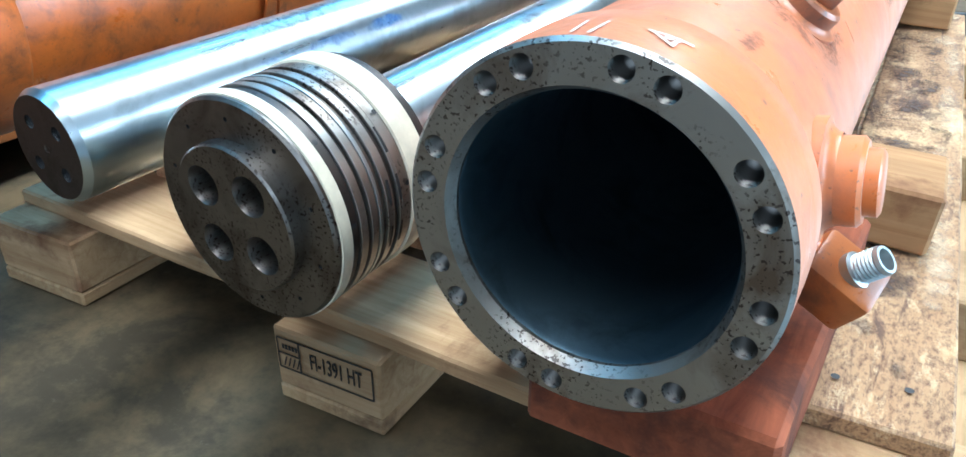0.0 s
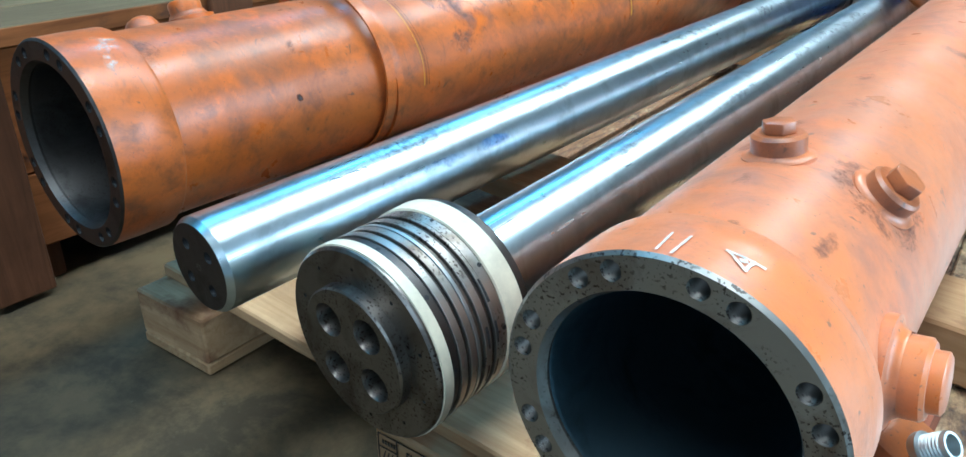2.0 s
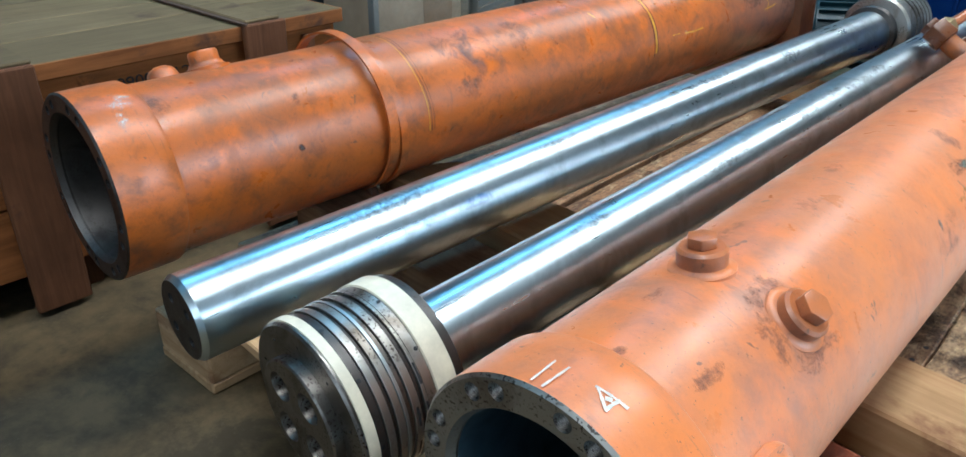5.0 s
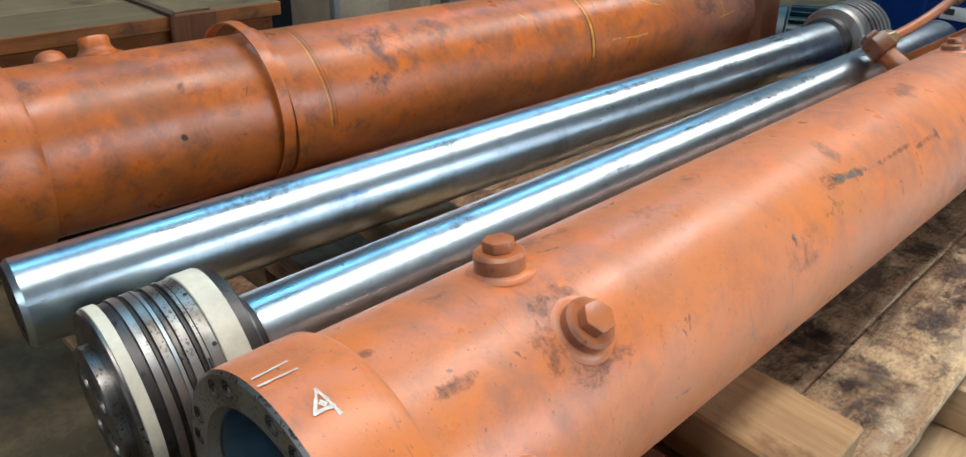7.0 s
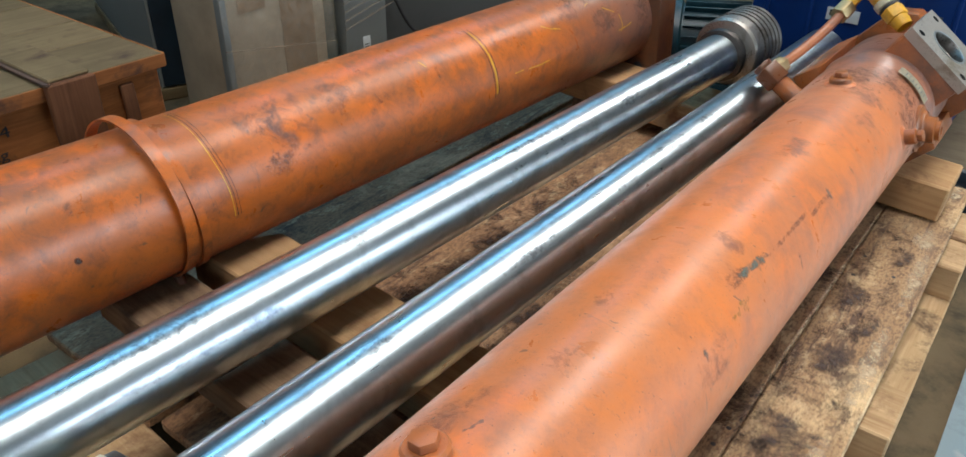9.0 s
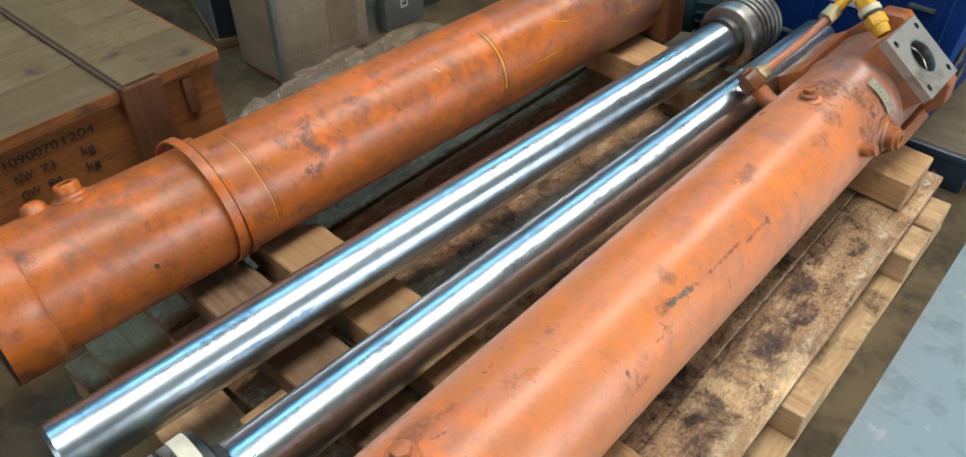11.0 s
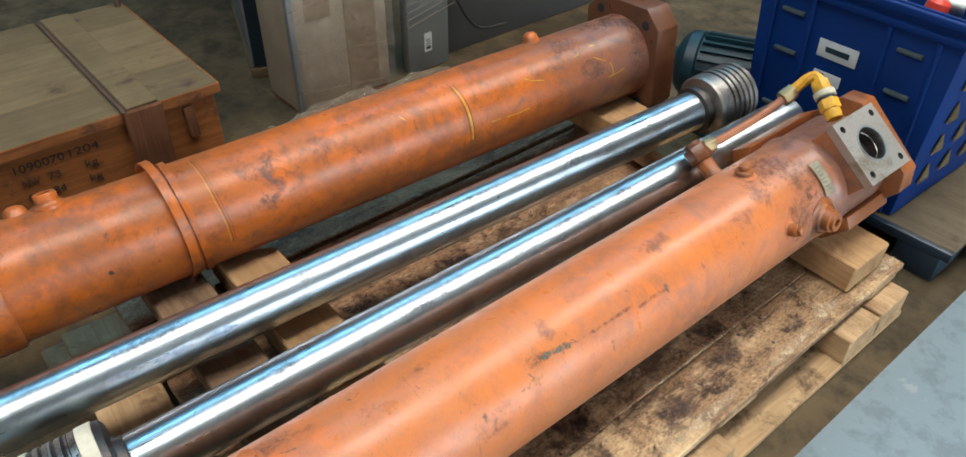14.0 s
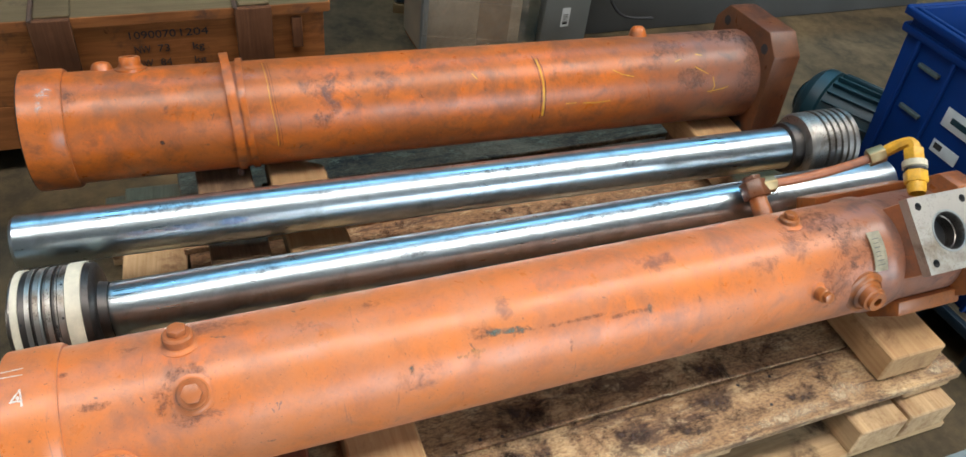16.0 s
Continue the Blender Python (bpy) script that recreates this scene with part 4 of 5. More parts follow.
part("rod_neck", lathe([(RR, 1.81), (RR + 0.010, 1.814), (RR + 0.012, 1.828), (0.060, 1.832), (0.060, 1.845)], 72), STEEL_DARK, rod_plain)
HEAD = [(0.060, 1.845), (0.082, 1.850), (0.087, 1.857), (0.087, 1.892)]
s = 1.892
for k in range(5):
    HEAD += [(0.0815, s), (0.0815, s + 0.007), (0.0885, s + 0.0072), (0.0885, s + 0.019)]
    s += 0.0195
HEAD += [(0.083, s + 0.006), (0.055, s + 0.008), (0, s + 0.008)]
part("ringed_head", lathe(HEAD, 80), STEEL_FACE, rod_plain, "grooved steel head with sealing rings", sharp=25)
for a, s, l in ((29, 0.250, 0.07), (27, 0.325, 0.09), (28, 0.42, 0.08)):
    part("marker_smear", patch_on(RR, a, s, 0.016, l, s * 9), BLUE_MARK, rod_plain, "blue marker smear")
for a, s, w, l in ((75, 0.30, 0.03, 0.16), (62, 0.62, 0.02, 0.10), (70, 1.05, 0.02, 0.22), (55, 1.35, 0.03, 0.10)):
    part("smudge", patch_on(RR, a, s, w, l, s * 5), GREY_FILM, rod_plain)

# ---- chrome rod with piston ----
R2A, R2B = (-0.436, 0.488, 0.306), (-0.306, 2.30, 0.400)
rod_piston = thing("piston_rod", axis_pose(R2A, R2B), "polished chrome piston rod with a steel piston and cream wear rings", "piston rod", "piston rods on the pallet")
RP = 0.0545
part("rod", lathe([(RP - 0.002, 0.168), (RP, 0.172), (RP, 0.5), (RP, 0.9), (RP, 1.3), (RP, 1.95), (RP - 0.01, 1.955), (0, 1.955)], 96), CHROME, rod_piston)
boss_holes = [(x, z) for x in (-0.0265, 0.0265) for z in (-0.0265, 0.0265)]
boss_holes = [(x * math.cos(0.06) - z * math.sin(0.06), x * math.sin(0.06) + z * math.cos(0.06)) for x, z in boss_holes]
bm = drilled_face(0.0, 0.0640, 0, [(x, z, 0.0178) for x, z in boss_holes], 72, hole_n=28)
lathe([(0.0640, 0.0), (0.0660, 0.002), (0.0660, 0.014)], 72, False, bm)
boss = part("piston_boss", bm, STEEL, rod_piston, "steel boss with four deep holes")
for x, z in boss_holes:
    part("deep_hole", lathe([(0.0178, 0.0), (0.0172, 0.001), (0.0172, 0.05), (0, 0.055)], 28), STEEL, boss, "", pose(x, 0, z))
pins = bolt_circle(0.083, [18 + 36 * k for k in range(10)])
bm = drilled_face(0.013, 0.0975, 0.0645, [(x, z, 0.0021) for x, z in pins], 96, hole_n=10)
lathe([(0.0975, 0.013), (0.1000, 0.0155), (0.1002, 0.0180)], 96, False, bm)
crown = part("piston_crown", bm, STEEL, rod_piston, "worn machined steel piston face")
for x, z in pins:
    part("pin_hole", lathe([(0.0021, 0.013), (0.0019, 0.020), (0, 0.020)], 10), BLACK, crown, "", pose(x, 0, z))
part("wear_ring", lathe([(0.0995, 0.0180), (0.1015, 0.0187), (0.1015, 0.0302), (0.0995, 0.0310)], 96), CREAM, rod_piston, "cream plastic wear ring")
rings = part("piston_body", lathe([(0.0995, 0.031), (0.0930, 0.0315), (0.0930, 0.1065), (0.0995, 0.107)], 96), STEEL_DARK, rod_piston, "steel piston body", sharp=20)
for s0, s1, r, mt in ((0.0312, 0.0410, 0.0990, STEEL_DARK), (0.0416, 0.0500, 0.1008, STEEL_FACE), (0.0512, 0.0550, 0.0970, STEEL_DARK), (0.0555, 0.0640, 0.1002, STEEL_FACE), (0.0645, 0.0685, 0.1008, ZINC),
                      (0.0700, 0.0750, 0.0972, STEEL), (0.0755, 0.0845, 0.1003, STEEL_FACE), (0.0860, 0.0900, 0.0975, STEEL_DARK), (0.0905, 0.0945, 0.1004, STEEL_FACE), (0.0952, 0.1065, 0.0998, STEEL_FACE)):
    part("piston_ring", lathe([(0.0930, s0), (r - 0.0004, s0), (r, s0 + 0.0004), (r, s1 - 0.0004), (r - 0.0004, s1), (0.0930, s1)], 96), mt, rod_piston, "pitted steel ring", sharp=20)
# slots and side pin holes are black marks, shade put into colour
for s, a0 in ((0.0925, -22), (0.0800, -46)):
    for k in range(3):
        a = a0 + 24 * k
        part("ring_slot", stroke_on(0.1006, [(a, s), (a + 13, s)], 0.0035, 0.0004), BLACK, rings)
for a, s in ((82, 0.034), (45, 0.034), (82, 0.103), (45, 0.103), (4, 0.034), (8, 0.103)):
    part("pin_hole", lathe([(0.0024, 0.0003), (0, 0.0004)], 12), BLACK, rings, "", outward(a, s, 0.1006))
part("wear_ring", lathe([(0.0995, 0.107), (0.1018, 0.108), (0.1018, 0.133), (0.0995, 0.134)], 96), CREAM, rod_piston, "cream plastic wear ring")
part("piston_tail", lathe([(0.0990, 0.134), (0.0975, 0.146), (0.088, 0.151), (0.060, 0.152), (0.056, 0.166), (RP, 0.168)], 96), STEEL_DARK, rod_piston)
for a, s, w, l in ((80, 0.45, 0.02, 0.10), (60, 0.75, 0.02, 0.14), (74, 1.12, 0.022, 0.10), (70, 1.22, 0.022, 0.12), (76, 1.32, 0.022, 0.10), (66, 1.02, 0.016, 0.08)):
    part("smudge", patch_on(RP, a, s, w, l, s * 5), GREY_FILM, rod_piston)

# ---- pallet and timbers ----
pallet = thing("pallet", pose(0, 0, 0), "long wooden pallet with oil-stained deck boards under the cylinders", "pallet")


def plank(name, x0, x1, y0, y1, z0, z1, material, parent, label="", rough=0.0018, bevel=0.003):
    return part(name, timber((x1 - x0, y1 - y0, z1 - z0), bevel, rough), material, parent, label, pose((x0 + x1) / 2, (y0 + y1) / 2, (z0 + z1) / 2))


DECK = [(-0.027, 0.118, 0.690, 2.448, WOOD_STAINED), (-0.1755, -0.0285, 0.66, 2.445, WOOD_STAINED), (-0.37, -0.200, 0.80, 2.44, WOOD_OILY), (-0.555, -0.390, 0.79, 2.44, WOOD_OILY),
        (-0.74, -0.572, 0.80, 2.445, WOOD_OILY), (-0.925, -0.757, 0.79, 2.44, WOOD_OILY), (-1.09, -0.943, 0.80, 2.44, WOOD_OILY)]
for x0, x1, y0, y1, mt in DECK:
    plank("deck_board", x0, x1, y0, y1, 0.1225, 0.144, mt, pallet)
part("stringer", timber((1.17, 0.145, 0.0215), 0.003, 0.0018), WOOD_X, pallet, "", pose(-0.475, 0.7035, 0.1112, 0, 0, -3.6))
for y0, y1 in ((1.20, 1.345), (1.66, 1.80), (2.29, 2.43)):
    plank("stringer", -1.08, 0.115, y0, y1, 0.1005, 0.1220, WOOD_X, pallet)
for x0, x1 in ((0.020, 0.165), (-0.535, -0.390), (-1.063, -0.895)):
    plank("bottom_board", x0, x1, 0.603 if x0 > -0.9 else 0.614, 2.425, 0.002, 0.022, WOOD, pallet)
    for y0 in ((0.622, 1.02, 1.515, 2.12, 2.270) if x0 > 0 else (0.604, 1.24, 1.68, 2.27) if x0 > -0.9 else (0.615, 1.24, 1.68, 2.27)):
        plank("block", x0, x1, y0, y0 + 0.14, 0.0225, 0.1000, WOOD_X, pallet)
# stamp burnt into the end of the middle block
bm = text_mesh("FI-1391 HT", 0.0165)
bmesh.ops.scale(bm, vec=(0.92, 1.75, 1), verts=bm.verts)
part("stamp_lettering", bm, INK, pallet, "black stamped lettering", pose(-0.447, 0.6008, 0.0705, 90, 0, 0))
bm = bmesh.new()
for cx, cz, w, h in ((-0.462, 0.0905, 0.128, 0.0018), (-0.462, 0.0505, 0.128, 0.0018), (-0.398, 0.0705, 0.0018, 0.040), (-0.526, 0.0705, 0.0018, 0.040), (-0.496, 0.0705, 0.0018, 0.040), (-0.511, 0.0705, 0.030, 0.0018)):
    box((w, 0.0006, h), (cx, 0.6006, cz), 0, bm)
for k in range(4):
    vs = [bm.verts.new((-0.520 + k * 0.006 + dx, 0.6005, z)) for dx, z in ((0, 0.054), (0.002, 0.054), (0.0062, 0.067), (0.0042, 0.067))]
    bm.faces.new(vs)
for k in range(5):
    box((0.0030, 0.0006, 0.006), (-0.518 + k * 0.0045, 0.6006, 0.080), 0, bm)
part("stamp_frame", bm, INK, pallet)
part("dowel", lathe([(0.005, 0), (0.005, 0.03), (0, 0.03)], 12), WOOD, pallet, "", pose(-0.53, 0.70, 0.055, 0, 0, 90))

for x, y, w, l, turn in ((0.00, 1.42, 0.15, 0.26, 10), (0.02, 1.10, 0.12, 0.14, 0), (0.03, 0.98, 0.10, 0.12, 0), (0.045, 1.31, 0.10, 0.10, 0), (-0.02, 1.34, 0.07, 0.09, 30), (0.03, 1.64, 0.07, 0.20, -6), (0.0, 1.86, 0.08, 0.26, 4), (0.05, 2.06, 0.07, 0.14, 0), (0.01, 1.22, 0.09, 0.10, 0),
                         (0.075, 1.50, 0.05, 0.09, 15), (-0.09, 1.45, 0.10, 0.30, 0), (-0.08, 1.90, 0.10, 0.36, 0), (0.01, 2.12, 0.08, 0.06, 0), (0.06, 1.78, 0.05, 0.22, -3), (0.02, 0.86, 0.05, 0.06, 0), (0.07, 0.79, 0.03, 0.05, 0),
                         (-0.31, 1.60, 0.10, 0.4, 0), (-0.46, 1.42, 0.08, 0.3, 0), (-0.66, 1.60, 0.10, 0.5, 0), (-0.68, 1.30, 0.08, 0.16, 0)):
    bm, m = flat_patch(x, y, 0.1470, 1.5 * w if x < 0.04 else w, 1.6 * l, turn)
    part("oil_stain", bm, OIL_PATCH, pallet, "dark oil stain", m)
for x, y, w, l in ((0.092, 1.02, 0.05, 0.30), (0.088, 1.30, 0.05, 0.26), (0.094, 1.62, 0.045, 0.34), (0.096, 1.95, 0.04, 0.30), (0.08, 2.12, 0.06, 0.16), (0.09, 2.40, 0.05, 0.12), (-0.03, 1.75, 0.012, 0.9)):
    bm, m = flat_patch(x, y, 0.1474, w, l)
    part("worn_spot", bm, PALE_WORN, pallet, "", m)
# nail holes as flat black dots of painted shade
for x, y in ((-0.007, 1.975), (-0.007, 1.888), (0.06, 1.93), (-0.039, 1.331), (-0.045, 1.285), (0.02, 0.74), (0.08, 0.75), (0.05, 2.33), (0.09, 2.38)):
    part("nail_hole", lathe([(0.0042, 0.0), (0.0, 0.0002)], 10), BLACK, pallet, "", pose(x, y, 0.1466, 90, 0, 0))


def beam(name, x0, x1, y0, y1, top0, top1, thick, material, label, pointed=0.0):
    """A cross timber whose top runs from top0 at x0 to top1 at x1; pointed: a sawn-off corner at its x0 end."""
    length = x1 - x0
    bm = timber((length, y1 - y0, thick), 0.004, 0.002)
    if pointed:
        for v in bm.verts:
            if v.co.x < -length / 2 + 0.03:
                v.co.x += pointed * max(0.0, (v.co.y / (y1 - y0) + 0.5))
    tilt = math.degrees(math.atan2(top1 - top0, length))
    return solid(name, bm, material, pose((x0 + x1) / 2, (y0 + y1) / 2, (top0 + top1) / 2 - thick / 2, 0, -tilt, 0), label, "timber", "cross timbers under the cylinders")


beam("cross_timber", -0.93, 0.085, 1.015, 1.152, 0.280, 0.222, 0.074, WOOD_BEAM, "fresh sawn cross timber carrying the cylinders", 0.08)
beam("cross_timber", -0.95, -0.20, 0.845, 0.975, 0.274, 0.218, 0.060, WOOD_DARK_X, "dark old cross plank lying on the pallet")
beam("cross_timber", -0.95, 0.085, 2.212, 2.372, 0.288, 0.232, 0.082, WOOD_BEAM, "sawn cross timber at the far end of the pallet")
for x0, y0, w, h in ((-0.90, 1.00, 0.12, 0.058), (-0.62, 1.01, 0.10, 0.040), (-0.88, 2.22, 0.12, 0.056), (-0.60, 2.22, 0.10, 0.042), (-0.85, 0.85, 0.10, 0.068), (-0.55, 0.85, 0.10, 0.040)):
    solid("packing_piece", timber((w, 0.11, h), 0.003), WOOD_DARK_X, pose(x0 + w / 2, y0 + 0.055, 0.1445 + h / 2), "short packing piece of dark wood under a cross timber", "timber", "packing pieces on the pallet")
solid("chock", timber((0.20, 0.40, 0.069), 0.005), WOOD_RED, pose(-0.092, 0.752, 0.1790, 0, 0, -3), "orange-stained square timber chock under the cylinder's open end", "timber")
plank_small = solid("batten", timber((0.028, 0.10, 0.05), 0.003), WOOD, pose(-0.585, 0.80, 0.1695), "short pale batten standing between the piston rods", "timber")

# ---- shipping crate ----
crate = thing("shipping_crate", pose(-1.365, 0, 0, 0, 0, 0), "brown plywood shipping crate with dusty lid and battens", "crate")
CW, CY0, CY1 = 0.70, -0.35, 1.270
for z0, z1 in ((0.080, 0.2185), (0.2200, 0.4370)):
    plank("side_board", -0.022, 0.0, CY0, CY1, z0, z1, CRATE_SIDE, crate)
plank("end_board", -CW, -0.023, CY1 - 0.020, CY1 - 0.001, 0.082, 0.438, CRATE_SIDE, crate)
plank("end_board", -CW, -0.023, CY0, CY0 + 0.02, 0.082, 0.438, CRATE_SIDE, crate)
plank("back_board", -CW - 0.02, -CW - 0.001, CY0, CY1, 0.082, 0.438, CRATE_SIDE, crate)
plank("bottom_panel", -CW, -0.023, CY0 + 0.02, CY1 - 0.02, 0.081, 0.100, CRATE_SIDE, crate)
x = 0.012
for w in (0.19, 0.165, 0.20, 0.175):
    plank("lid_board", x - w + 0.003, x, CY0 - 0.01, CY1 + 0.012, 0.4405, 0.470, CRATE_TOP, crate, "", 0.0012)
    x -= w
plank("lid_edge", 0.0125, 0.0165, CY0 - 0.01, CY1 + 0.012, 0.4400, 0.4690, CRATE_SIDE, crate, "", 0.0006, 0.001)
plank("lid_edge", -CW, 0.012, CY1 + 0.0125, CY1 + 0.0165, 0.4400, 0.4690, CRATE_SIDE, crate, "", 0.0006, 0.001)
for y0 in (0.02, 0.51, 1.018):
    plank("batten", 0.0170, 0.034, y0, y0 + 0.10, 0.012, 0.474, CRATE_BATTEN, crate)
for y0 in (0.035, 0.525, 1.030):
    plank("lid_batten", -CW, 0.0160, y0, y0 + 0.086, 0.4715, 0.4800, CRATE_TOP, crate, "", 0.0008)
    # thin dark strip paints the shaded gap beside each lid batten
    plank("steel_strap", -CW, 0.0345, y0 - 0.014, y0 - 0.002, 0.4745, 0.4765, BROWN_RUST_GAP, crate, "", 0.0)
plank("corner_bracket", 0.0008, 0.012, 1.175, 1.205, 0.33, 0.425, CRATE_BATTEN, crate)
for y0 in (0.08, 0.585, 1.05):
    plank("foot", -CW, -0.03, y0, y0 + 0.075, 0.001, 0.0795, CRATE_BATTEN, crate)
for text, z, y0, y1 in (("1090070", 0.400, 0.737, 0.856), ("1204", 0.400, 0.868, 0.941), ("NW", 0.357, 0.747, 0.788), ("73", 0.357, 0.808, 0.838), ("kg", 0.357, 0.898, 0.929), ("GW", 0.314, 0.747, 0.788), ("84", 0.314, 0.808, 0.838), ("kg", 0.314, 0.898, 0.929)):
    bm = text_mesh(text, 0.031)
    xs = [v.co.x for v in bm.verts]
    bmesh.ops.scale(bm, vec=((y1 - y0) / (max(xs) - min(xs)), 1.0, 1.0), verts=bm.verts)
    tagged(part("stencil_lettering", bm, INK, crate, "faded black stencilled lettering", pose(0.0022, (y0 + y1) / 2, z, 90, 0, 90)), kind="stuff")
for y, z, w, h in ((0.690, 0.425, 0.07, 0.03), (0.720, 0.352, 0.03, 0.03), (1.12, 0.300, 0.05, 0.03), (1.19, 0.28, 0.10, 0.03), (0.63, 0.26, 0.10, 0.06)):
    bm, _ = flat_patch(0, 0, 0, w, h)
    part("stain", bm, OIL_PATCH, crate, "", pose(0.0026, y, z, 90, 0, 90))

# pale steel frame left standing on the crate lid
frame_thing = thing("machine_frame", pose(-1.905, 0.734, 0.4722, 0, 0, 4), "pale grey steel frame standing on the crate lid", "frame")
for name, x0, y0, z0, x1, y1, z1 in (("bottom_bar", -0.03, -0.42, 0.0, 0.0, 0.0, 0.036), ("top_bar", -0.03, -0.42, 0.314, 0.0, 0.0, 0.350), ("side_bar", -0.03, -0.036, 0.0365, 0.0, 0.0, 0.3135), ("side_bar", -0.03, -0.42, 0.0365, 0.0, -0.384, 0.3135)):
    part(name, box((x1 - x0, y1 - y0, z1 - z0), (0, 0, 0), 0.003), GREY_WHITE, frame_thing, "", pose((x0 + x1) / 2, (y0 + y1) / 2, (z0 + z1) / 2))
part("gusset", prism([(-0.026, 0.036), (-0.004, 0.036), (-0.004, 0.075), (-0.026, 0.050)], -0.075, -0.037, 0.001), GREY_WHITE, frame_thing)

# ---- things stored behind ----
wrapped = thing("wrapped_carton", pose(-1.77, 1.72, 0, 0, 0, 0), "tall dusty carton wrapped in stretch film", "carton")
part("carton", box((0.24, 0.400, 1.15), (-0.125, 0.20, 0.595), 0.008), CARDBOARD, wrapped)
part("edge_protector", box((0.030, 0.022, 1.15), (0.006, 0.0, 0.595), 0.004), GREY_CABINET, wrapped)
part("skid", box((0.23, 0.38, 0.018), (-0.125, 0.2, 0.0095), 0.003), WOOD_DARK, wrapped)
for y, z0, z1, w in ((0.285, 0.05, 0.62, 0.13), (0.115, 0.36, 0.95, 0.10)):
    part("tape", box((0.0012, w, z1 - z0), (-0.0040, y, (z0 + z1) / 2), 0), BROWN_TAPE, wrapped)
# film drawn tight round the carton, wrinkled in slanting folds
bm = bmesh.new()
rows = []
for k in range(41):
    z = 0.03 + 1.1 * k / 40
    rows.append([bm.verts.new((0.020 + 0.007 * noise.noise(Vector((0, y * 9, z * 26 + y * 14))) + 0.004 * noise.noise(Vector((3, y * 30, z * 60))), y, z)) for y in [-0.012 + 0.424 * j / 24 for j in range(25)]])
for a, b in zip(rows, rows[1:]):
    for j in range(24):
        bm.faces.new((a[j], a[j + 1], b[j + 1], b[j]))
tagged(part("film_wrap", bm, FILM_CLEAR, wrapped, "tight clear stretch film"), kind="stuff")
bm = bmesh.new()
for k in range(7):
    z0, z1 = 0.12 + 0.15 * k, 0.12 + 0.15 * k + random.uniform(-0.12, 0.16)
    vs = [bm.verts.new((0.024 + 0.001 * k % 3, y, z)) for y, z in ((-0.015, z0), (0.415, z1), (0.415, z1 + 0.003), (-0.015, z0 + 0.005))]
    bm.faces.new(vs)
tagged(part("stretch_film", bm, FILM, wrapped, "creased clear stretch film"), kind="stuff")

panel = thing("panel_stack", pose(-1.80, 2.235, 0, 0, 0, 0), "grey boards stacked on edge, bound with film", "panel")
part("board", box((0.05, 0.20, 0.80), (-0.03, 0.10, 0.402), 0.003), GREY_CABINET, panel)
part("board", box((0.05, 1.90, 0.55), (-0.085, 1.16, 0.277), 0.003), GREY_PANEL, panel)
part("board", box((0.04, 1.50, 0.70), (-0.14, 1.25, 0.352), 0.003), GREY_PANEL, panel)
part("paper_label", box((0.001, 0.036, 0.080), (-0.004, 0.095, 0.118), 0), LABEL, panel, "white paper label with grey bars")
bm = bmesh.new()
for k in range(5):
    box((0.0006, 0.022, 0.003 if k else 0.010), (-0.0030, 0.095, 0.093 + 0.009 * k), 0, bm)
part("label_bar", bm, INK, panel)
bm = bmesh.new()
for k in range(14):
    z0, z1 = 0.20 + 0.03 * k, 0.20 + 0.03 * k + random.uniform(0.0, 0.18)
    vs = [bm.verts.new((0.002, y, z)) for y, z in ((-0.01, z0), (0.75, z1), (0.75, z1 + 0.004), (-0.01, z0 + 0.007))]
    bm.faces.new(vs)
tagged(part("stretch_film", bm, FILM, panel, "clear stretch film strands"), kind="stuff")
part("cable", tube_along([(-0.02, 0.20, 0.42), (0.006, 0.24, 0.26), (0.012, 0.34, 0.12), (0.012, 0.50, 0.09)], 0.006, 8), BLACK, panel, "black cable")

cab = thing("steel_cabinet", pose(-2.19, 1.735, 0, 0, 0, -20), "grey painted steel cabinet behind the crate", "cabinet")
part("body", box((1.2, 0.45, 1.3), (-0.60, 0.225, 0.69), 0.008), GREY_CABINET, cab)
part("plinth", box((1.22, 0.46, 0.04), (-0.60, 0.225, 0.021), 0.003), CRATE_TOP, cab)
part("side_panel", box((0.010, 0.43, 1.28), (0.006, 0.225, 0.69), 0.003), NAVY_DARK, cab, "dark blue side panel")


def crumpled(w, l, h, seed, nx=36, ny=70):
    bm = bmesh.new()
    grid = []
    for i in range(nx + 1):
        row = []
        for j in range(ny + 1):
            u, v = i / nx, j / ny
            edge = math.sin(math.pi * u) ** 0.6 * math.sin(math.pi * v) ** 0.5
            p = Vector((u * 4 * w / 0.3, v * 4 * l / 0.3, seed))
            fold = 1 - abs(noise.noise(p * 0.55 + Vector((0, 0, 4)))) * 2.2
            z = h * edge * (0.25 + 0.75 * max(0.0, fold) + 0.22 * abs(noise.noise(p * 1.5))) + 0.02 * h * noise.noise(p * 4)
            q = 0.030 * noise.noise_vector(p * 1.1)
            row.append(bm.verts.new(((u - 0.5) * w + q.x, (v - 0.5) * l + q.y, max(0.002, z))))
        grid.append(row)
    for i in range(nx):
        for j in range(ny):
            bm.faces.new((grid[i][j], grid[i + 1][j], grid[i + 1][j + 1], grid[i][j + 1]))
    return bm


solid("stretch_film", crumpled(0.34, 1.10, 0.13, 3.0), FILM, pose(-1.58, 1.86, 0.001, 0, 0, 2), "crumpled clear stretch film lying on the floor", "packaging", sharp=20)

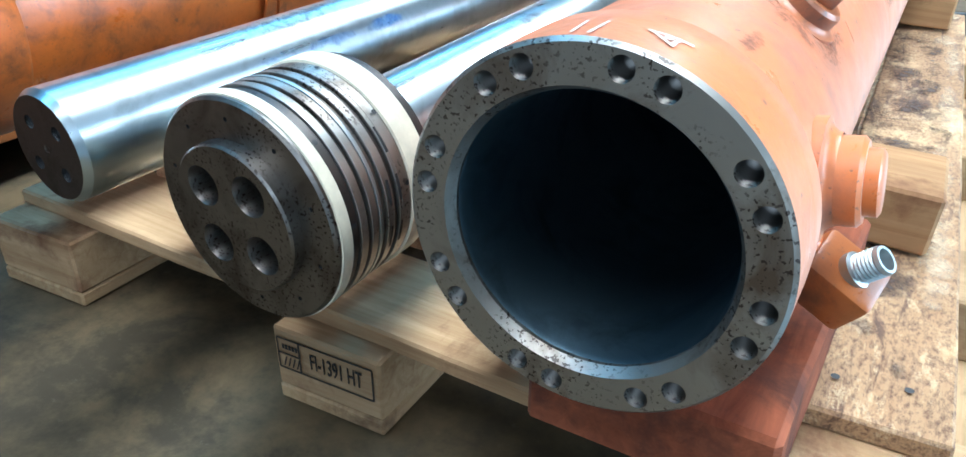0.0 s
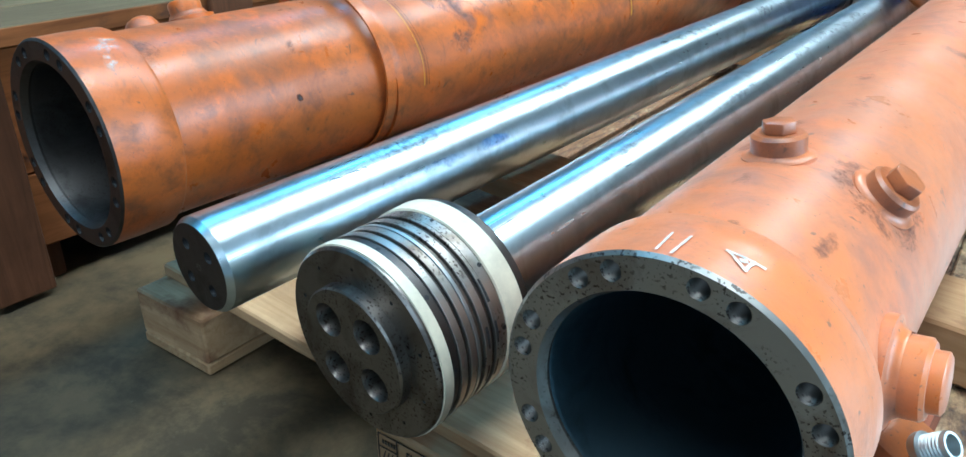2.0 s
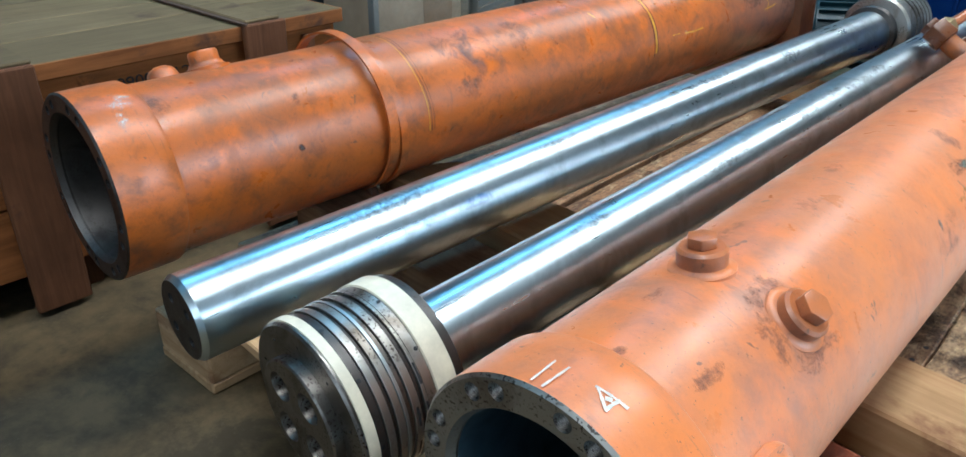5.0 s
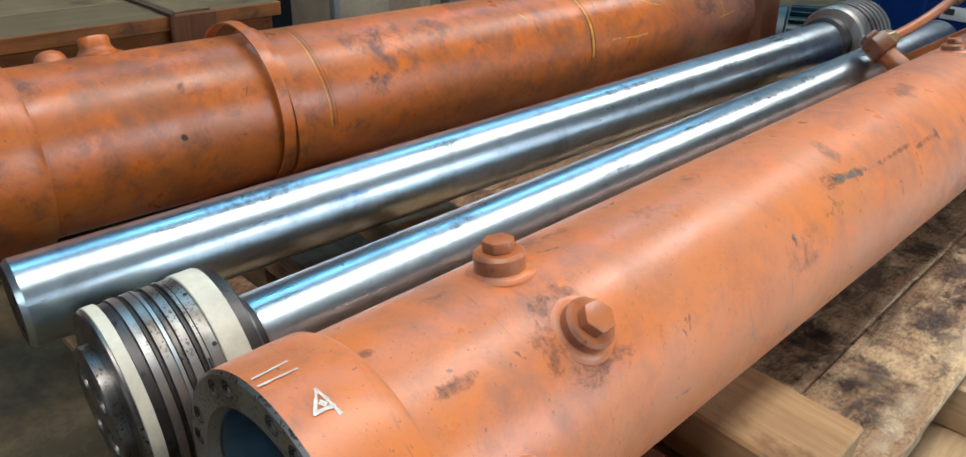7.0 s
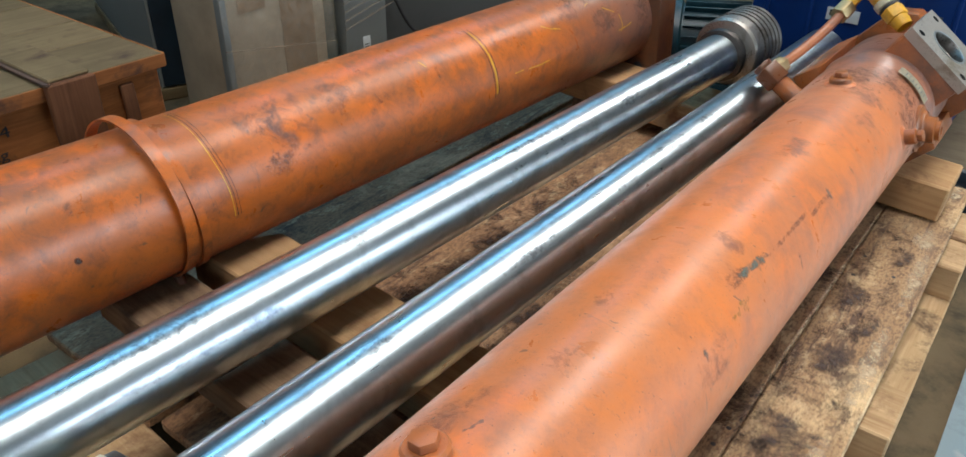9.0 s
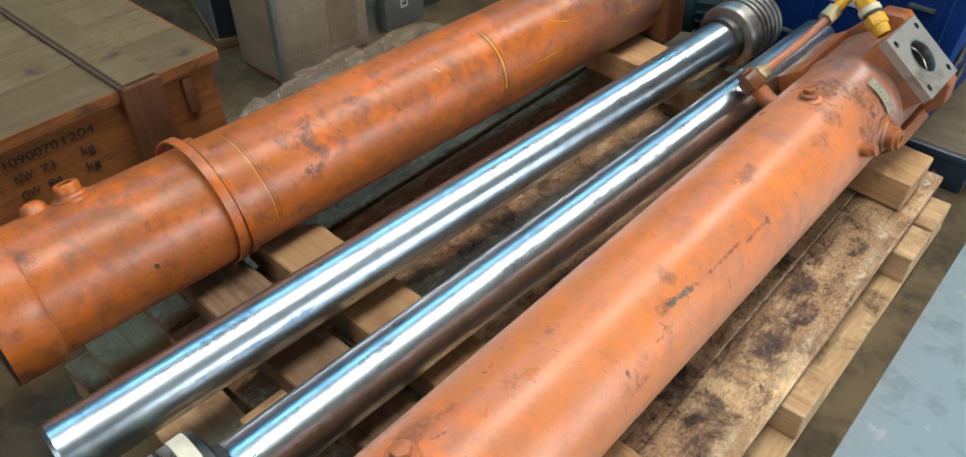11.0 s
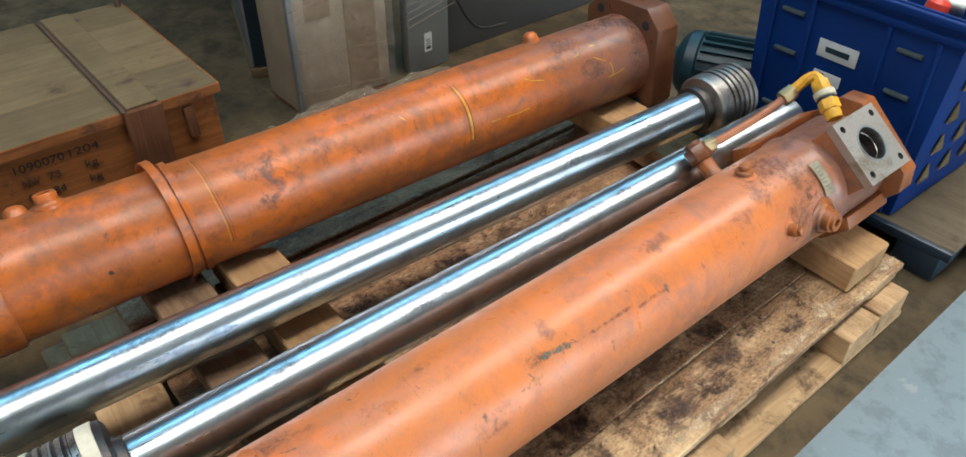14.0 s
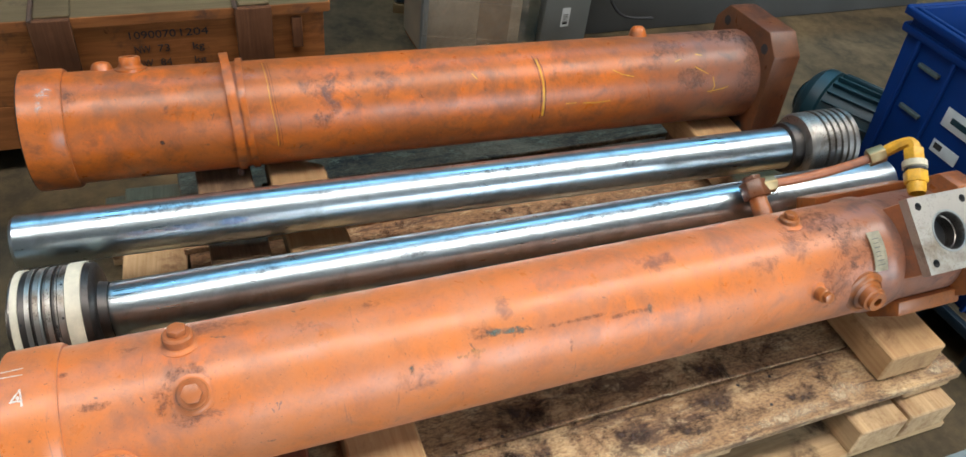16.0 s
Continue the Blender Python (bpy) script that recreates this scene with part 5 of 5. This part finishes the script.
# electric motor
motor = thing("electric_motor", axis_pose((-0.90, 2.74, 0.250), (-0.60, 2.86, 0.262)), "dark teal electric motor with cooling ribs", "electric motor")
part("end_bell", lathe([(0, -0.002), (0.05, 0.0), (0.055, 0.012), (0.082, 0.016), (0.10, 0.03), (0.115, 0.05), (0.115, 0.085), (0.105, 0.09)], 56), TEAL, motor)
part("stator_body", lathe([(0.103, 0.085), (0.103, 0.30), (0.11, 0.302), (0.11, 0.36), (0, 0.362)], 56), TEAL, motor)
for k in range(22):
    a = 360 / 22 * k
    part("cooling_rib", box((0.004, 0.018, 0.20), (0, 0, 0), 0.001), TEAL, motor, "", outward(a, 0.195, 0.110))
part("shaft_cover", lathe([(0.05, -0.004), (0.046, -0.006), (0.0, -0.006)], 36), BLACK, motor)
part("foot", box((0.20, 0.22, 0.13), (0, 0.20, -0.182), 0.006), TEAL, motor)

# black plastic pallet with grey boards under the bin
skid = thing("plastic_pallet", pose(0, 0, 0), "dark plastic pallet with weathered grey boards", "pallet")
for x0 in (-0.60, -0.26, 0.03):
    part("foot", box((0.125, 0.24, 0.098), (x0 + 0.0625, 2.735, 0.050), 0.008), NAVY_DARK, skid)
    part("foot", box((0.125, 0.24, 0.098), (x0 + 0.0625, 3.23, 0.050), 0.008), NAVY_DARK, skid)
plank("top_board", -0.62, 0.175, 2.63, 3.37, 0.0995, 0.118, GREY_BOARD, skid, "dusty worn board")
part("edge_lip", box((0.80, 0.022, 0.030), (-0.222, 2.624, 0.1005), 0.004), NAVY_DARK, skid)

# blue bin
storage_bin = thing("storage_bin", pose(-0.285, 2.655, 0.1205, 0, 0, -2), "blue plastic storage bin full of metal parts", "storage bin")
BH, BT = 0.60, 0.012


def bin_shell():
    bm = bmesh.new()
    out, inn = [], []
    for z, gx, gy in ((0.0, 0.265, 0.0), (BH, 0.295, -0.025)):
        out.append([bm.verts.new((sx * gx, y, z)) for sx, y in ((-1, gy), (1, gy), (1, 0.45 - gy), (-1, 0.45 - gy))])
    for z, gx, gy in ((0.012, 0.253, 0.012), (BH, 0.283, -0.013)):
        inn.append([bm.verts.new((sx * gx, y, z)) for sx, y in ((-1, gy), (1, gy), (1, 0.45 - gy), (-1, 0.45 - gy))])
    for k in range(4):
        j = (k + 1) % 4
        bm.faces.new((out[0][k], out[0][j], out[1][j], out[1][k]))
        bm.faces.new((inn[0][j], inn[0][k], inn[1][k], inn[1][j]))
        bm.faces.new((out[1][k], out[1][j], inn[1][j], inn[1][k]))
    bm.faces.new(out[0])
    bm.faces.new(inn[0])
    bmesh.ops.bevel(bm, geom=[e for e in bm.edges], offset=0.004, segments=2, profile=0.5, affect="EDGES")
    return bm


part("shell", bin_shell(), BLUE, storage_bin)
for z, t in ((BH - 0.012, 0.014), (BH - 0.055, 0.008)):
    g = 0.265 + 0.03 * z / BH + t
    gy = -0.025 * z / BH - t
    bm = bmesh.new()
    for cx, cy, w, l in ((0, gy, 2 * g, 0.018), (0, 0.45 - gy, 2 * g, 0.018), (g, 0.225, 0.018, 0.45 - 2 * gy), (-g, 0.225, 0.018, 0.45 - 2 * gy)):
        box((w, l, 0.020), (cx, cy, z), 0.004, bm)
    part("rim_rib", bm, BLUE, storage_bin)
tilt = math.degrees(math.atan2(0.025, BH))
for x in (-0.235, -0.115, 0.105, 0.235):
    part("rib", box((0.012, 0.014, BH - 0.07), (0, 0, 0), 0.003), BLUE, storage_bin, "", pose(x, -0.020, BH / 2 - 0.03, tilt, 0, 0))
for x, z in ((-0.175, 0.18), (-0.175, 0.36), (0.17, 0.20), (0.17, 0.36), (-0.175, 0.48), (0.17, 0.48)):
    part("ledge", box((0.07, 0.012, 0.012), (0, 0, 0), 0.003), BIN_DUST, storage_bin, "", pose(x, -0.025 * z / BH - 0.006, z))
for k in range(5):
    for j in range(3):
        part("side_slot", prism([(-0.030, -0.03), (0.030, -0.03), (0.0, 0.03)], 0, 0.004, 0), CRATE_TOP, storage_bin, "", pose(0.269 + 0.03 * (0.12 + 0.10 * k) / BH, 0.10 + 0.12 * j, 0.12 + 0.10 * k, 0, 0, -90))
lab = part("paper_label", box((0.120, 0.002, 0.052), (0, 0, 0), 0.0006), LABEL, storage_bin, "white label with a blue bar", pose(-0.018, -0.0212, 0.408, tilt, 0, 0))
part("label_bar", box((0.072, 0.001, 0.016), (0, -0.0014, 0.0), 0), TEAL, lab)
lab = part("paper_label", box((0.085, 0.002, 0.034), (0, 0, 0), 0.0006), LABEL, storage_bin, "small white paper label", pose(-0.03, -0.0185, 0.325, tilt, 0, 0))
part("label_bar", box((0.025, 0.001, 0.016), (-0.022, -0.0014, 0.003), 0), INK, lab)
for k in range(16):
    r = random.uniform(0.02, 0.045)
    m = pose(-0.285 + random.uniform(-0.21, 0.21), 2.70 + random.uniform(0.02, 0.34), 0.62 + random.uniform(0.0, 0.045), random.uniform(0, 180), random.uniform(0, 90), random.uniform(0, 180))
    kind = k % 3
    bm = lathe([(0, 0), (r, 0), (r, r * 1.4), (r * 0.6, r * 1.5), (r * 0.55, r * 2.6), (0, r * 2.6)], 24) if kind == 0 else prism(hexagon(r), 0, r, 0.002) if kind == 1 else box((r * 3.5, r, r * 0.5), (0, 0, 0), 0.003)
    solid("metal_part", bm, (ZINC, STEEL_DARK, BLACK)[(k * 7) % 3], m, "loose metal part in the blue bin", "metal part", "loose parts in the bin")
bm = lathe([(0, 0), (0.03, 0), (0.03, 0.04), (0.02, 0.05), (0, 0.05)], 24)
solid("red_cap", bm, make_plain("red_plastic", (0.55, 0.04, 0.02), 0.4), pose(-0.13, 2.72, 0.665, 80, 10, 30), "red plastic cap in the blue bin", "cap")
bracket = thing("steel_bracket", pose(0.235, 2.93, 0.0, 0, 0, 25), "dark steel angle bracket leaning by the plastic pallet", "bracket")
part("flange", box((0.22, 0.012, 0.16), (0, 0, 0.085), 0.003), STEEL_DARK, bracket)
part("flange", box((0.22, 0.11, 0.012), (0, -0.058, 0.160), 0.003), GREY_CABINET, bracket)
part("gusset", prism([(-0.11, 0.004), (-0.098, 0.004), (-0.098, 0.15), (-0.11, 0.15)], -0.10, 0.0, 0.001), STEEL_DARK, bracket)
hook = thing("crate_hook", pose(-2.04, 1.262, 0.474), "rusty bent steel hook standing on the crate lid", "hook")
part("hook_bar", tube_along([(0, 0, 0.0), (0.0, 0.004, 0.03), (-0.01, 0.02, 0.055), (-0.03, 0.05, 0.065)], 0.009, 10), BROWN_RUST_GAP, hook)
